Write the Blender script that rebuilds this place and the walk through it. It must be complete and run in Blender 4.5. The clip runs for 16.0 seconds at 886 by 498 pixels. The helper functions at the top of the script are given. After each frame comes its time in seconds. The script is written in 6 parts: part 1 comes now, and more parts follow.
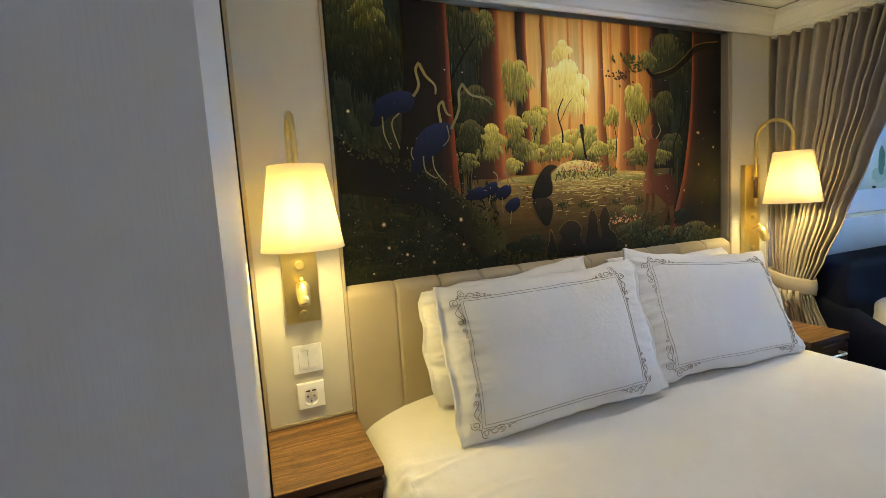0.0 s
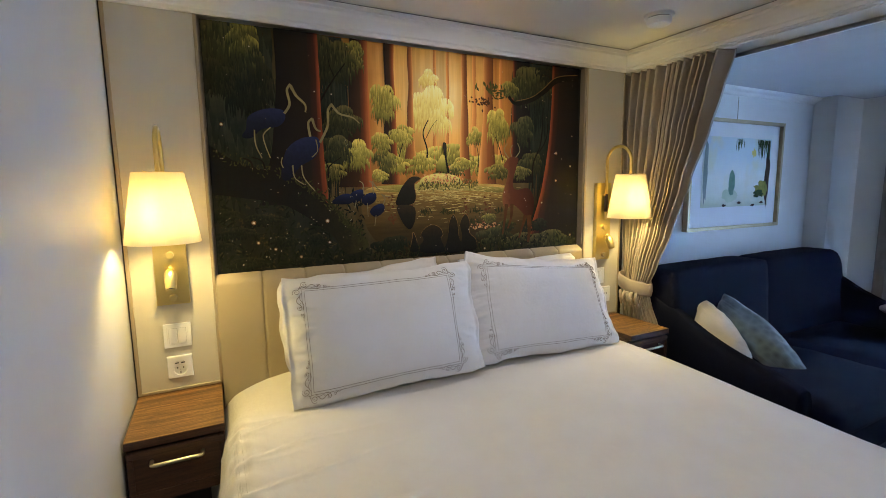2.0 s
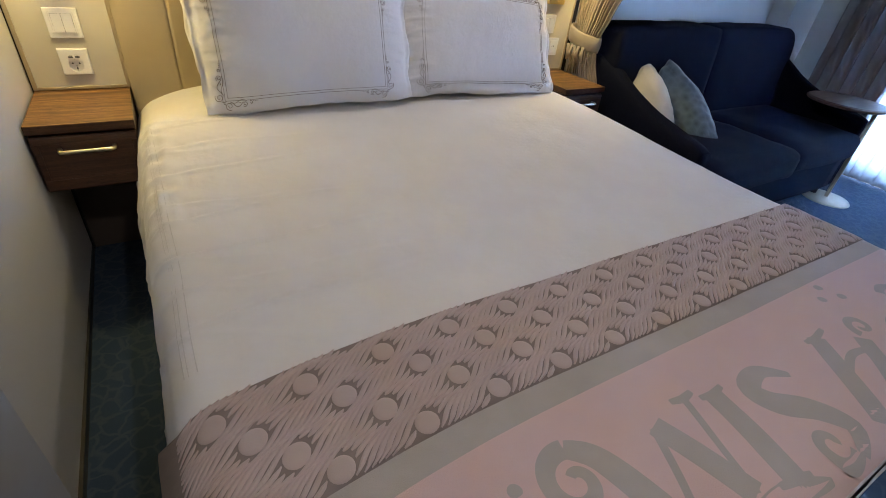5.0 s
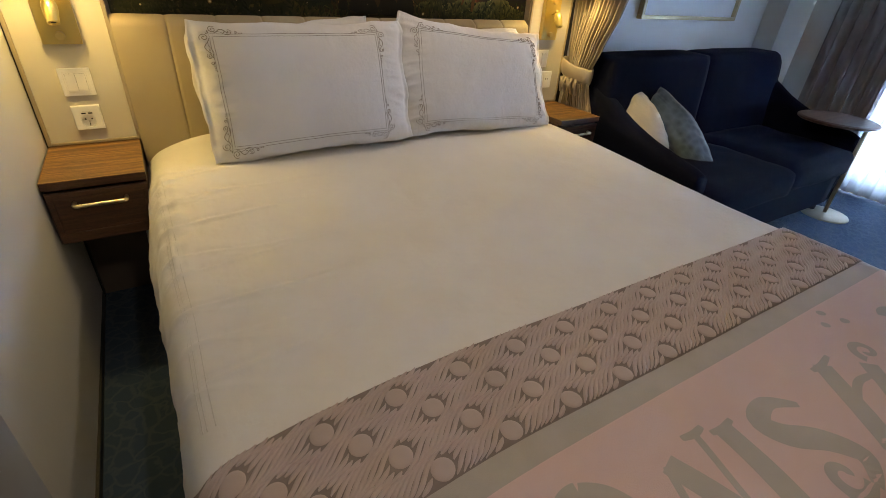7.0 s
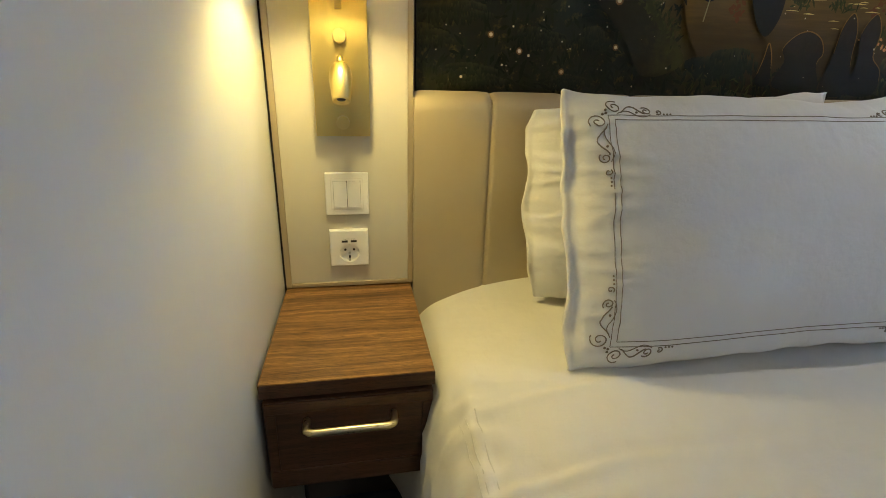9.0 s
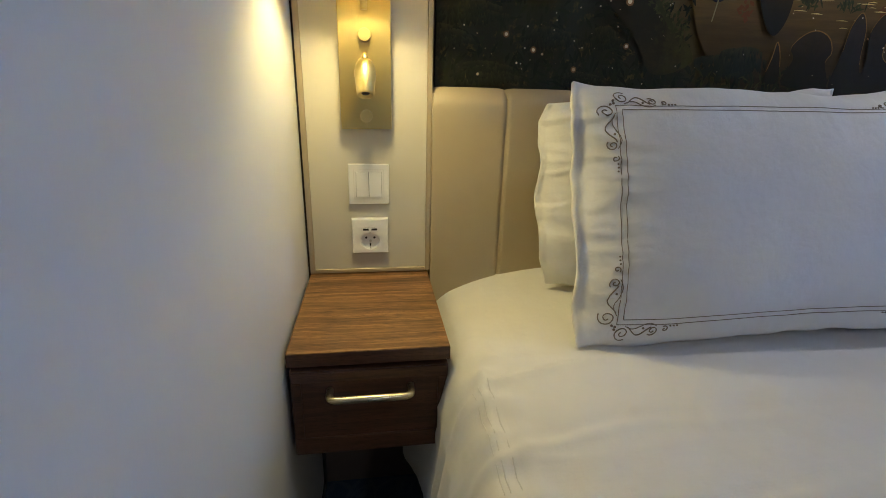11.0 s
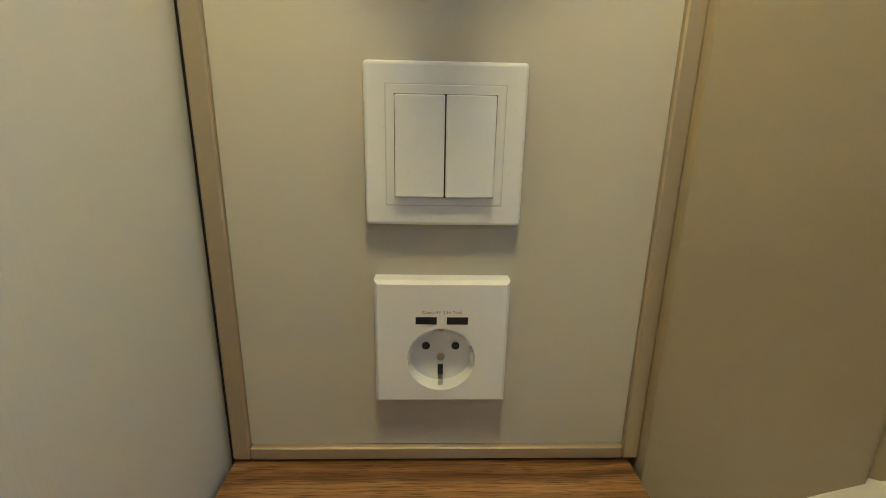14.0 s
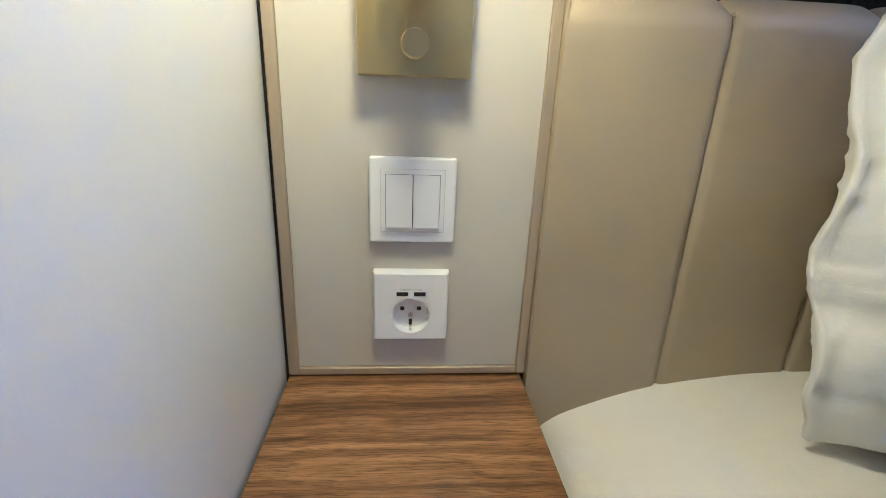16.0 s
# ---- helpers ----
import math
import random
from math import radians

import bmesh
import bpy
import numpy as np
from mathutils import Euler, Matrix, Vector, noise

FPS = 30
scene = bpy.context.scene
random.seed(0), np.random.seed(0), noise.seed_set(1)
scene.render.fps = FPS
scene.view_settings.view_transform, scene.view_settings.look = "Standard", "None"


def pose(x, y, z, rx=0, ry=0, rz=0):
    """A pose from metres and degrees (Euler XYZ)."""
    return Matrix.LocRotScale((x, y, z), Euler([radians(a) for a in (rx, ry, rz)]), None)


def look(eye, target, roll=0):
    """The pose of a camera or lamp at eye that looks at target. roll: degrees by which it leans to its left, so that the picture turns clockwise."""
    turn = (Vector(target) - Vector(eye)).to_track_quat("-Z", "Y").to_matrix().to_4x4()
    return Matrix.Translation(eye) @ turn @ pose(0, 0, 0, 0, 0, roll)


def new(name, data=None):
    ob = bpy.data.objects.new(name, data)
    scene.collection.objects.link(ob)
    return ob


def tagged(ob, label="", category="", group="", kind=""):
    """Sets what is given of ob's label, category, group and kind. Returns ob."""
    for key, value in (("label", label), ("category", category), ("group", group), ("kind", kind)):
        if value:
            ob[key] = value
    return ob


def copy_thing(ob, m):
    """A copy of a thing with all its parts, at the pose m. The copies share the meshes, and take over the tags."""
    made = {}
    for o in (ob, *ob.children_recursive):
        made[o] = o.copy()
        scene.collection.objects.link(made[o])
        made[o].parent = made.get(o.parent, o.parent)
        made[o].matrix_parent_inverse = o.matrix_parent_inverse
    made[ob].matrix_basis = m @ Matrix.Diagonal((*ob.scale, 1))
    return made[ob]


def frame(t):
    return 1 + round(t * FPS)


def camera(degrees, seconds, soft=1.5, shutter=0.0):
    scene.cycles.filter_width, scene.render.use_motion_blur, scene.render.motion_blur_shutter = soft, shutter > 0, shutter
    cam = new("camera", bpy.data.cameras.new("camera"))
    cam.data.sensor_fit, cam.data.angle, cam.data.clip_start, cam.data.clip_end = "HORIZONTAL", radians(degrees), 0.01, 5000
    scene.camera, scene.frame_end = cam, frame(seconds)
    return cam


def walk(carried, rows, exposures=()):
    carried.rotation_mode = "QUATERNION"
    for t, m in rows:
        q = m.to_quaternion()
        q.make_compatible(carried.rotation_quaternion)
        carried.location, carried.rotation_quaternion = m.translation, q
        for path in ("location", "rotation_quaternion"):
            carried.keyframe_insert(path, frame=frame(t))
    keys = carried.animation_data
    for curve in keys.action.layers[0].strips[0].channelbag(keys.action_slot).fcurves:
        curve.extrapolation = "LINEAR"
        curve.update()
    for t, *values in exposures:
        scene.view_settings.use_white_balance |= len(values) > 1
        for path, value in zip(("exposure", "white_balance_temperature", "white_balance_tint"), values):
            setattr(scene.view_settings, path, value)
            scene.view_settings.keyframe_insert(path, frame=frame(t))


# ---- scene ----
cam = camera(87.3, 16.0, soft=0.7)
PATH = [
    (0, (0.0, -1.491, 1.334), (0.766, 0.345, 1.122), -3.6),
    (0.5, (0.048, -1.664, 1.297), (0.905, 0.117, 0.989), -2.0),
    (1, (0.094, -1.795, 1.281), (0.978, -0.038, 0.92), -1.5),
    (1.5, (0.16, -1.794, 1.331), (1.06, -0.041, 0.991), -1.1),
    (2, (0.274, -1.926, 1.387), (1.159, -0.151, 1.128), -0.7),
    (2.5, (0.317, -1.999, 1.382), (1.189, -0.211, 1.176), -0.7),
    (3, (0.321, -2.009, 1.379), (1.19, -0.22, 1.163), -0.1),
    (3.5, (0.325, -2.01, 1.35), (1.192, -0.238, 1.025), 0.7),
    (4, (0.332, -2.023, 1.304), (1.188, -0.318, 0.705), 2.1),
    (4.5, (0.345, -2.028, 1.283), (1.188, -0.468, 0.357), 4.3),
    (5, (0.344, -2.039, 1.216), (1.271, -0.659, 0.103), 6.8),
    (5.2, (0.364, -2.059, 1.21), (1.327, -0.73, 0.067), 7.1),
    (7.3, (0.314, -2.020, 1.285), (1.232, -0.528, 0.321), 2.8),
    (7.5, (0.265, -1.915, 1.297), (1.056, -0.315, 0.407), 1.8),
    (8, (0.088, -1.577, 1.291), (0.638, 0.193, 0.539), 0.2),
    (8.5, (0.1, -1.32, 1.206), (0.555, 0.494, 0.497), 0.8),
    (9, (0.154, -0.98, 1.091), (0.512, 0.866, 0.41), 1.6),
    (9.2, (0.149, -0.914, 1.032), (0.493, 0.95, 0.393), 1.7),
    (11.3, (0.141, -1.108, 1.084), (0.432, 0.761, 0.432), 1.5),
    (11.5, (0.123, -1.148, 1.118), (0.446, 0.701, 0.426), 2.0),
    (12, (0.124, -1.159, 1.109), (0.471, 0.694, 0.444), 2.0),
    (12.5, (0.145, -1.085, 1.092), (0.458, 0.786, 0.46), 1.5),
    (13, (0.149, -0.827, 1.046), (0.362, 1.077, 0.473), 0.4),
    (13.5, (0.144, -0.529, 0.993), (0.239, 1.403, 0.488), 0.4),
    (14, (0.126, -0.272, 0.879), (0.192, 1.651, 0.332), 1.1),
    (14.5, (0.121, -0.214, 0.821), (0.202, 1.681, 0.188), 2.3),
    (15, (0.121, -0.21, 0.816), (0.218, 1.664, 0.126), 3.1),
    (15.5, (0.118, -0.238, 0.845), (0.224, 1.636, 0.155), 3.3),
    (16, (0.126, -0.478, 0.973), (0.296, 1.406, 0.324), 2.4),
]
EXPOSURES = [(0.0, 0.54, 6500, 10), (1.0, 0.50, 6550, 13), (3.0, 0.46, 6550, 15), (4.0, 0.48, 6600, 17), (4.5, 0.45, 6450, 17), (5.2, 0.44, 6300, 19), (7.3, 0.18, 8000, 17), (7.5, 0.18, 8000, 17), (8.0, 0.50, 7000, 14), (8.5, 0.48, 6700, 9), (9.0, 0.13, 6450, 7), (9.2, 0.07, 6350, 7), (11.3, -0.04, 5600, 15), (12.0, 0.0, 5850, 15), (12.5, 0.06, 5750, 11), (13.0, 0.0, 5900, 10), (13.5, -0.55, 5600, 13), (14.0, -0.32, 5250, 17), (14.5, 0.14, 5000, 28), (15.0, 0.33, 4850, 28), (15.5, 0.38, 4800, 23), (16.0, 0.24, 4450, 25)]
walk(cam, [(t, look(eye, target, roll)) for t, eye, target, roll in PATH], EXPOSURES)

# ---- world, daylight, lamps ----
world = bpy.data.worlds.new("world")
scene.world = world
world.use_nodes = True
wn = world.node_tree.nodes
sky = wn.new("ShaderNodeTexSky")
sky.sky_type, sky.sun_disc, sky.sun_elevation, sky.sun_rotation = "NISHITA", False, radians(40), radians(60)
world.node_tree.links.new(sky.outputs[0], wn["Background"].inputs[0])
wn["Background"].inputs[1].default_value = 0.1

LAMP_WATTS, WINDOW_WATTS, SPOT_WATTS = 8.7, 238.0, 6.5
WARM, SPOT_COL, DAY = (1.0, 0.79, 0.30), (1.0, 0.92, 0.80), (0.79, 0.89, 1.0)


def point_lamp(name, at, watts, colour, radius):
    lamp = bpy.data.lights.new(name, "POINT")
    lamp.energy, lamp.color, lamp.shadow_soft_size = watts, colour, radius
    ob = new(name, lamp)
    ob.location = at
    return ob


def area_lamp(name, m, watts, colour, sx, sy):
    lamp = bpy.data.lights.new(name, "AREA")
    lamp.energy, lamp.color, lamp.shape, lamp.size, lamp.size_y = watts, colour, "RECTANGLE", sx, sy
    ob = new(name, lamp)
    ob.matrix_world = m
    return ob


# ---- materials ----
def nodes_of(name):
    mat = bpy.data.materials.new(name)
    mat.use_nodes = True
    return mat, mat.node_tree.nodes, mat.node_tree.links, mat.node_tree.nodes["Principled BSDF"]


def coords(n, l, scale=(1, 1, 1), space="Object"):
    tc = n.new("ShaderNodeTexCoord")
    mp = n.new("ShaderNodeMapping")
    mp.inputs["Scale"].default_value = scale
    l.new(tc.outputs[space], mp.inputs[0])
    return mp.outputs[0]


def noise_node(n, l, vec, scale, detail=4, rough=0.6):
    t = n.new("ShaderNodeTexNoise")
    t.inputs["Scale"].default_value, t.inputs["Detail"].default_value, t.inputs["Roughness"].default_value = scale, detail, rough
    l.new(vec, t.inputs["Vector"])
    return t.outputs[0]


def ramp(n, l, fac, stops):
    r = n.new("ShaderNodeValToRGB")
    el = r.color_ramp.elements
    el[0].position, el[0].color = stops[0][0], (*stops[0][1], 1)
    el[1].position, el[1].color = stops[-1][0], (*stops[-1][1], 1)
    for p, c in stops[1:-1]:
        e = el.new(p)
        e.color = (*c, 1)
    l.new(fac, r.inputs[0])
    return r.outputs[0]


def math_node(n, l, op, a, b=None):
    m = n.new("ShaderNodeMath")
    m.operation = op
    for k, v in ((0, a), (1, b)):
        if v is None:
            continue
        if isinstance(v, (int, float)):
            m.inputs[k].default_value = v
        else:
            l.new(v, m.inputs[k])
    return m.outputs[0]


def mix_col(n, l, fac, a, b):
    m = n.new("ShaderNodeMix")
    m.data_type = "RGBA"
    for k, v in ((0, fac), (6, a), (7, b)):
        if isinstance(v, tuple):
            m.inputs[k].default_value = (*v, 1)
        elif isinstance(v, (int, float)):
            m.inputs[k].default_value = v
        else:
            l.new(v, m.inputs[k])
    return m.outputs[2]


def bump(n, l, bs, height, strength, dist=0.002):
    b = n.new("ShaderNodeBump")
    b.inputs["Strength"].default_value, b.inputs["Distance"].default_value = strength, dist
    l.new(height, b.inputs["Height"])
    l.new(b.outputs[0], bs.inputs["Normal"])


def simple(name, a, b, scale=8.0, rough=0.6, metal=0.0, fine=300.0, relief=0.15, stretch=(1, 1, 1), sheen=0.0, dist=0.001):
    """Two tones in soft blotches, with a fine grain in gloss and relief."""
    mat, n, l, bs = nodes_of(name)
    v = coords(n, l, stretch)
    big = noise_node(n, l, v, scale)
    small = noise_node(n, l, v, fine, 2)
    l.new(ramp(n, l, big, [(0.3, a), (0.7, b)]), bs.inputs["Base Color"])
    l.new(ramp(n, l, small, [(0.2, (rough - 0.06,) * 3), (0.8, (rough + 0.06,) * 3)]), bs.inputs["Roughness"])
    bs.inputs["Metallic"].default_value = metal
    if sheen:
        bs.inputs["Sheen Weight"].default_value = sheen
    if relief:
        bump(n, l, bs, small, relief, dist)
    return mat


def woven(name, a, b, thread=900.0, rough=0.85, sheen=0.2, crease=0.0, ribs=0.08, figure=0.0):
    """Cloth: irregular fine weave, soft tone changes, faint creases."""
    mat, n, l, bs = nodes_of(name)
    v = coords(n, l)
    big = noise_node(n, l, v, 5.0)
    th = math_node(n, l, "ADD", noise_node(n, l, coords(n, l, (1, 1, 0.25)), thread, 2, 0.7), noise_node(n, l, coords(n, l, (0.25, 0.25, 1)), thread, 2, 0.7))
    l.new(mix_col(n, l, ramp(n, l, big, [(0.3, (0, 0, 0)), (0.7, (1, 1, 1))]), a, b), bs.inputs["Base Color"])
    bs.inputs["Roughness"].default_value = rough
    bs.inputs["Sheen Weight"].default_value = sheen
    slub = noise_node(n, l, coords(n, l, (0.45, 1.5, 1)), 150, 2, 0.6)
    h = math_node(n, l, "ADD", math_node(n, l, "MULTIPLY", th, 0.12), math_node(n, l, "MULTIPLY", slub, ribs))
    if crease:
        h = math_node(n, l, "ADD", h, math_node(n, l, "MULTIPLY", noise_node(n, l, coords(n, l, (6, 3, 6)), 3.0, 5, 0.55), crease))
        soft = noise_node(n, l, coords(n, l, (30, 9, 30)), 3.0, 3, 0.5)
        h = math_node(n, l, "ADD", h, math_node(n, l, "MULTIPLY", soft, 0.25 * crease))
    if figure:
        sets = []
        for sx in (1, -1):
            w = n.new("ShaderNodeTexWave")
            w.wave_type, w.bands_direction = "BANDS", "DIAGONAL"
            w.inputs["Scale"].default_value, w.inputs["Distortion"].default_value, w.inputs["Detail"].default_value = 12.0, 2.5, 1.0
            l.new(coords(n, l, (sx, 1.6, 0.4)), w.inputs["Vector"])
            sets.append(w.outputs[1])
        h = math_node(n, l, "ADD", h, math_node(n, l, "MULTIPLY", math_node(n, l, "MULTIPLY", sets[0], sets[1]), figure))
    bump(n, l, bs, h, 0.4, 0.004)
    return mat


def wood(name, dark, mid, light, along="X", rough=0.42, pores=0.75):
    """Straight walnut figure: broad bands, fine streaks and short dark pores."""
    mat, n, l, bs = nodes_of(name)
    sc = {"X": (0.65, 27, 27), "Z": (27, 27, 0.65)}[along]
    bend = noise_node(n, l, coords(n, l, (1.6, 1.6, 1.6)), 3.0, 2, 0.5)
    shift = n.new("ShaderNodeVectorMath")
    shift.operation = "MULTIPLY_ADD"
    l.new(bend, shift.inputs[0])
    shift.inputs[1].default_value = (0, 1.1, 1.1)
    l.new(coords(n, l, sc), shift.inputs[2])
    g = noise_node(n, l, shift.outputs[0], 5.0, 5, 0.6)
    f = noise_node(n, l, coords(n, l, tuple(s * 5.0 for s in sc)), 6.0, 4, 0.7)
    broad = noise_node(n, l, shift.outputs[0], 1.6, 2, 0.5)
    both = math_node(n, l, "ADD", math_node(n, l, "MULTIPLY", g, 0.42), math_node(n, l, "ADD", math_node(n, l, "MULTIPLY", f, 0.26), math_node(n, l, "MULTIPLY", broad, 0.32)))
    col = ramp(n, l, both, [(0.40, dark), (0.50, mid), (0.60, light)])
    pore = ramp(n, l, noise_node(n, l, coords(n, l, tuple(s * (14 if s < 1 else 9) for s in sc)), 6.0, 2, 0.5), [(0.36, (pores,) * 3), (0.46, (0, 0, 0))])
    l.new(mix_col(n, l, pore, col, tuple(c * 0.55 for c in dark)), bs.inputs["Base Color"])
    bs.inputs["Roughness"].default_value = rough
    bump(n, l, bs, both, 0.2, 0.0006)
    return mat


M_WALL = simple("wall_vinyl", (0.60, 0.60, 0.595), (0.64, 0.64, 0.63), 1.5, 0.45, 0, 480, 0.13, (1, 1, 0.07))
M_PANEL = simple("panel_beige", (0.50, 0.47, 0.40), (0.53, 0.50, 0.43), 2.0, 0.45, 0, 500, 0.06)
M_WHITE = simple("white_paint", (0.74, 0.73, 0.71), (0.78, 0.77, 0.75), 2.0, 0.4, 0, 250, 0.05)
M_CEIL = simple("ceiling_paint", (0.66, 0.64, 0.60), (0.70, 0.68, 0.64), 2.0, 0.35, 0, 250, 0.05)
M_LIVCEIL = simple("ceiling_satin", (0.62, 0.64, 0.66), (0.66, 0.68, 0.70), 2.0, 0.22, 0, 250, 0.04)
M_BLACK = simple("black_gap", (0.008, 0.008, 0.009), (0.014, 0.014, 0.015), 8, 0.6, 0, 200, 0.05)
M_BASE = simple("dark_baseboard", (0.012, 0.012, 0.014), (0.02, 0.02, 0.022), 5, 0.5, 0, 200, 0.1)
M_CHAMP = simple("champagne_metal", (0.40, 0.33, 0.23), (0.45, 0.375, 0.265), 6, 0.45, 0.45, 400, 0.05, (1, 1, 0.1))
M_BRASS = simple("brushed_brass", (0.60, 0.47, 0.17), (0.68, 0.54, 0.22), 5, 0.33, 1.0, 700, 0.08, (1, 1, 0.08))
M_BRASSP = simple("polished_brass", (0.66, 0.53, 0.21), (0.70, 0.57, 0.24), 5, 0.36, 1.0, 3000, 0.0)
M_HANDLE = simple("satin_gold_handle", (0.78, 0.68, 0.47), (0.84, 0.75, 0.55), 5, 0.3, 1.0, 300, 0.02)
M_PLAST = simple("white_plastic", (0.80, 0.80, 0.79), (0.805, 0.805, 0.795), 3, 0.30, 0, 900, 0.02, dist=0.0002)
M_DARKP = simple("dark_plastic", (0.01, 0.01, 0.012), (0.02, 0.02, 0.024), 20, 0.4, 0, 300, 0.05)
M_STEEL = simple("steel", (0.55, 0.53, 0.5), (0.65, 0.63, 0.6), 20, 0.3, 1.0, 400, 0.05)
M_LEATH = simple("tan_leatherette", (0.345, 0.283, 0.185), (0.385, 0.318, 0.21), 3, 0.46, 0, 650, 0.3, dist=0.0008)
M_STITCH = simple("stitching", (0.42, 0.34, 0.23), (0.46, 0.38, 0.26), 40, 0.7, 0, 300, 0.1)
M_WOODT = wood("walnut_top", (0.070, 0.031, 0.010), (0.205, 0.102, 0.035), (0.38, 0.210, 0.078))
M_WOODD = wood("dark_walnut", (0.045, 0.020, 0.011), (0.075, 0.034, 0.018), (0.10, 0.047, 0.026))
M_SHEET = woven("white_cotton", (0.72, 0.70, 0.66), (0.77, 0.755, 0.715), 1500, 0.8, 0.15, 1.4, 0.25, 0.16)
M_PILLOW = woven("pillow_cotton", (0.69, 0.685, 0.68), (0.74, 0.735, 0.73), 1500, 0.8, 0.15, 1.8, 0.05)
M_HEM = simple("hem_thread", (0.62, 0.60, 0.56), (0.66, 0.64, 0.60), 40, 0.8, 0, 600, 0.1)
M_EMBR = simple("embroidery_thread", (0.16, 0.13, 0.10), (0.22, 0.18, 0.14), 60, 0.6, 0, 500, 0.2)
M_CURT = woven("taupe_curtain", (0.31, 0.262, 0.212), (0.37, 0.318, 0.26), 900, 0.8, 0.3, 0.3)
M_CURTG = woven("grey_curtain", (0.34, 0.32, 0.32), (0.42, 0.40, 0.40), 900, 0.8, 0.3, 0.3)
M_CUSHW = woven("cream_cushion_cloth", (0.58, 0.55, 0.49), (0.66, 0.63, 0.57), 900, 0.85, 0.3, 1.0)
M_SKIRT = simple("vinyl_kick_panel", (0.10, 0.08, 0.07), (0.13, 0.105, 0.09), 3, 0.5, 0, 300, 0.1)
M_GOLDF = simple("gilt_frame", (0.46, 0.38, 0.22), (0.56, 0.47, 0.29), 12, 0.4, 0.7, 300, 0.1)
M_MAT = simple("mat_board", (0.78, 0.79, 0.80), (0.80, 0.81, 0.82), 5, 0.6, 0, 300, 0.02)


def sofa_cloth():
    mat, n, l, bs = nodes_of("navy_sofa_cloth")
    v = coords(n, l)
    sp = noise_node(n, l, coords(n, l, (1, 1, 0.5)), 260, 2, 0.7)
    big = noise_node(n, l, v, 4)
    base = mix_col(n, l, big, (0.0026, 0.0040, 0.0125), (0.0044, 0.0068, 0.020))
    l.new(mix_col(n, l, ramp(n, l, sp, [(0.64, (0, 0, 0)), (0.72, (1, 1, 1))]), base, (0.018, 0.022, 0.034)), bs.inputs["Base Color"])
    bs.inputs["Roughness"].default_value = 0.85
    bs.inputs["Specular IOR Level"].default_value = 0.11
    bump(n, l, bs, sp, 0.4, 0.0015)
    return mat


def teal_cloth():
    mat, n, l, bs = nodes_of("teal_velvet")
    v = coords(n, l)
    w = n.new("ShaderNodeTexVoronoi")
    w.inputs["Scale"].default_value = 26
    l.new(v, w.inputs["Vector"])
    l.new(mix_col(n, l, w.outputs[0], (0.045, 0.078, 0.105), (0.125, 0.185, 0.235)), bs.inputs["Base Color"])
    bs.inputs["Roughness"].default_value = 0.7
    bs.inputs["Sheen Weight"].default_value = 0.5
    bump(n, l, bs, w.outputs[0], 0.4, 0.003)
    return mat


def carpet():
    mat, n, l, bs = nodes_of("patterned_carpet")
    v = coords(n, l)
    wob = noise_node(n, l, v, 9, 3)
    add = n.new("ShaderNodeVectorMath")
    add.operation = "MULTIPLY_ADD"
    l.new(wob, add.inputs[0])
    add.inputs[1].default_value = (0.10, 0.10, 0.10)
    l.new(v, add.inputs[2])
    vo = n.new("ShaderNodeTexVoronoi")
    vo.feature = "DISTANCE_TO_EDGE"
    vo.inputs["Scale"].default_value = 17
    l.new(add.outputs[0], vo.inputs["Vector"])
    lines = ramp(n, l, vo.outputs[0], [(0.03, (1, 1, 1)), (0.10, (0, 0, 0))])
    tuft = noise_node(n, l, v, 420, 2, 0.8)
    base = mix_col(n, l, tuft, (0.010, 0.024, 0.053), (0.054, 0.102, 0.172))
    l.new(mix_col(n, l, math_node(n, l, "MULTIPLY", lines, 0.24), base, (0.14, 0.17, 0.20)), bs.inputs["Base Color"])
    bs.inputs["Roughness"].default_value = 0.95
    bump(n, l, bs, tuft, 0.8, 0.004)
    return mat


def shade_cloth():
    mat, n, l, bs = nodes_of("lamp_shade_cloth")
    l.new(ramp(n, l, noise_node(n, l, coords(n, l, (1, 1, 0.3)), 200, 2), [(0.3, (0.80, 0.77, 0.70)), (0.7, (0.85, 0.82, 0.75))]), bs.inputs["Base Color"])
    bs.inputs["Roughness"].default_value = 0.8
    tr = n.new("ShaderNodeBsdfTranslucent")
    tr.inputs[0].default_value = (0.88, 0.80, 0.62, 1)
    mx = n.new("ShaderNodeMixShader")
    mx.inputs[0].default_value = 0.55
    l.new(bs.outputs[0], mx.inputs[1])
    l.new(tr.outputs[0], mx.inputs[2])
    l.new(mx.outputs[0], n["Material Output"].inputs[0])
    return mat


def sheer_cloth():
    mat, n, l, bs = nodes_of("sheer_voile")
    bs.inputs["Base Color"].default_value = (0.85, 0.87, 0.9, 1)
    bs.inputs["Roughness"].default_value = 0.9
    tr = n.new("ShaderNodeBsdfTranslucent")
    l.new(ramp(n, l, noise_node(n, l, coords(n, l, (1, 1, 0.2)), 60, 2), [(0.3, (0.36, 0.45, 0.56)), (0.7, (0.46, 0.54, 0.64))]), tr.inputs[0])
    mx = n.new("ShaderNodeMixShader")
    mx.inputs[0].default_value = 0.55
    l.new(bs.outputs[0], mx.inputs[1])
    l.new(tr.outputs[0], mx.inputs[2])
    l.new(mx.outputs[0], n["Material Output"].inputs[0])
    return mat


def glow(name, colour, strength):
    mat, n, l, bs = nodes_of(name)
    bs.inputs["Emission Color"].default_value = (*colour, 1)
    bs.inputs["Emission Strength"].default_value = strength
    return mat


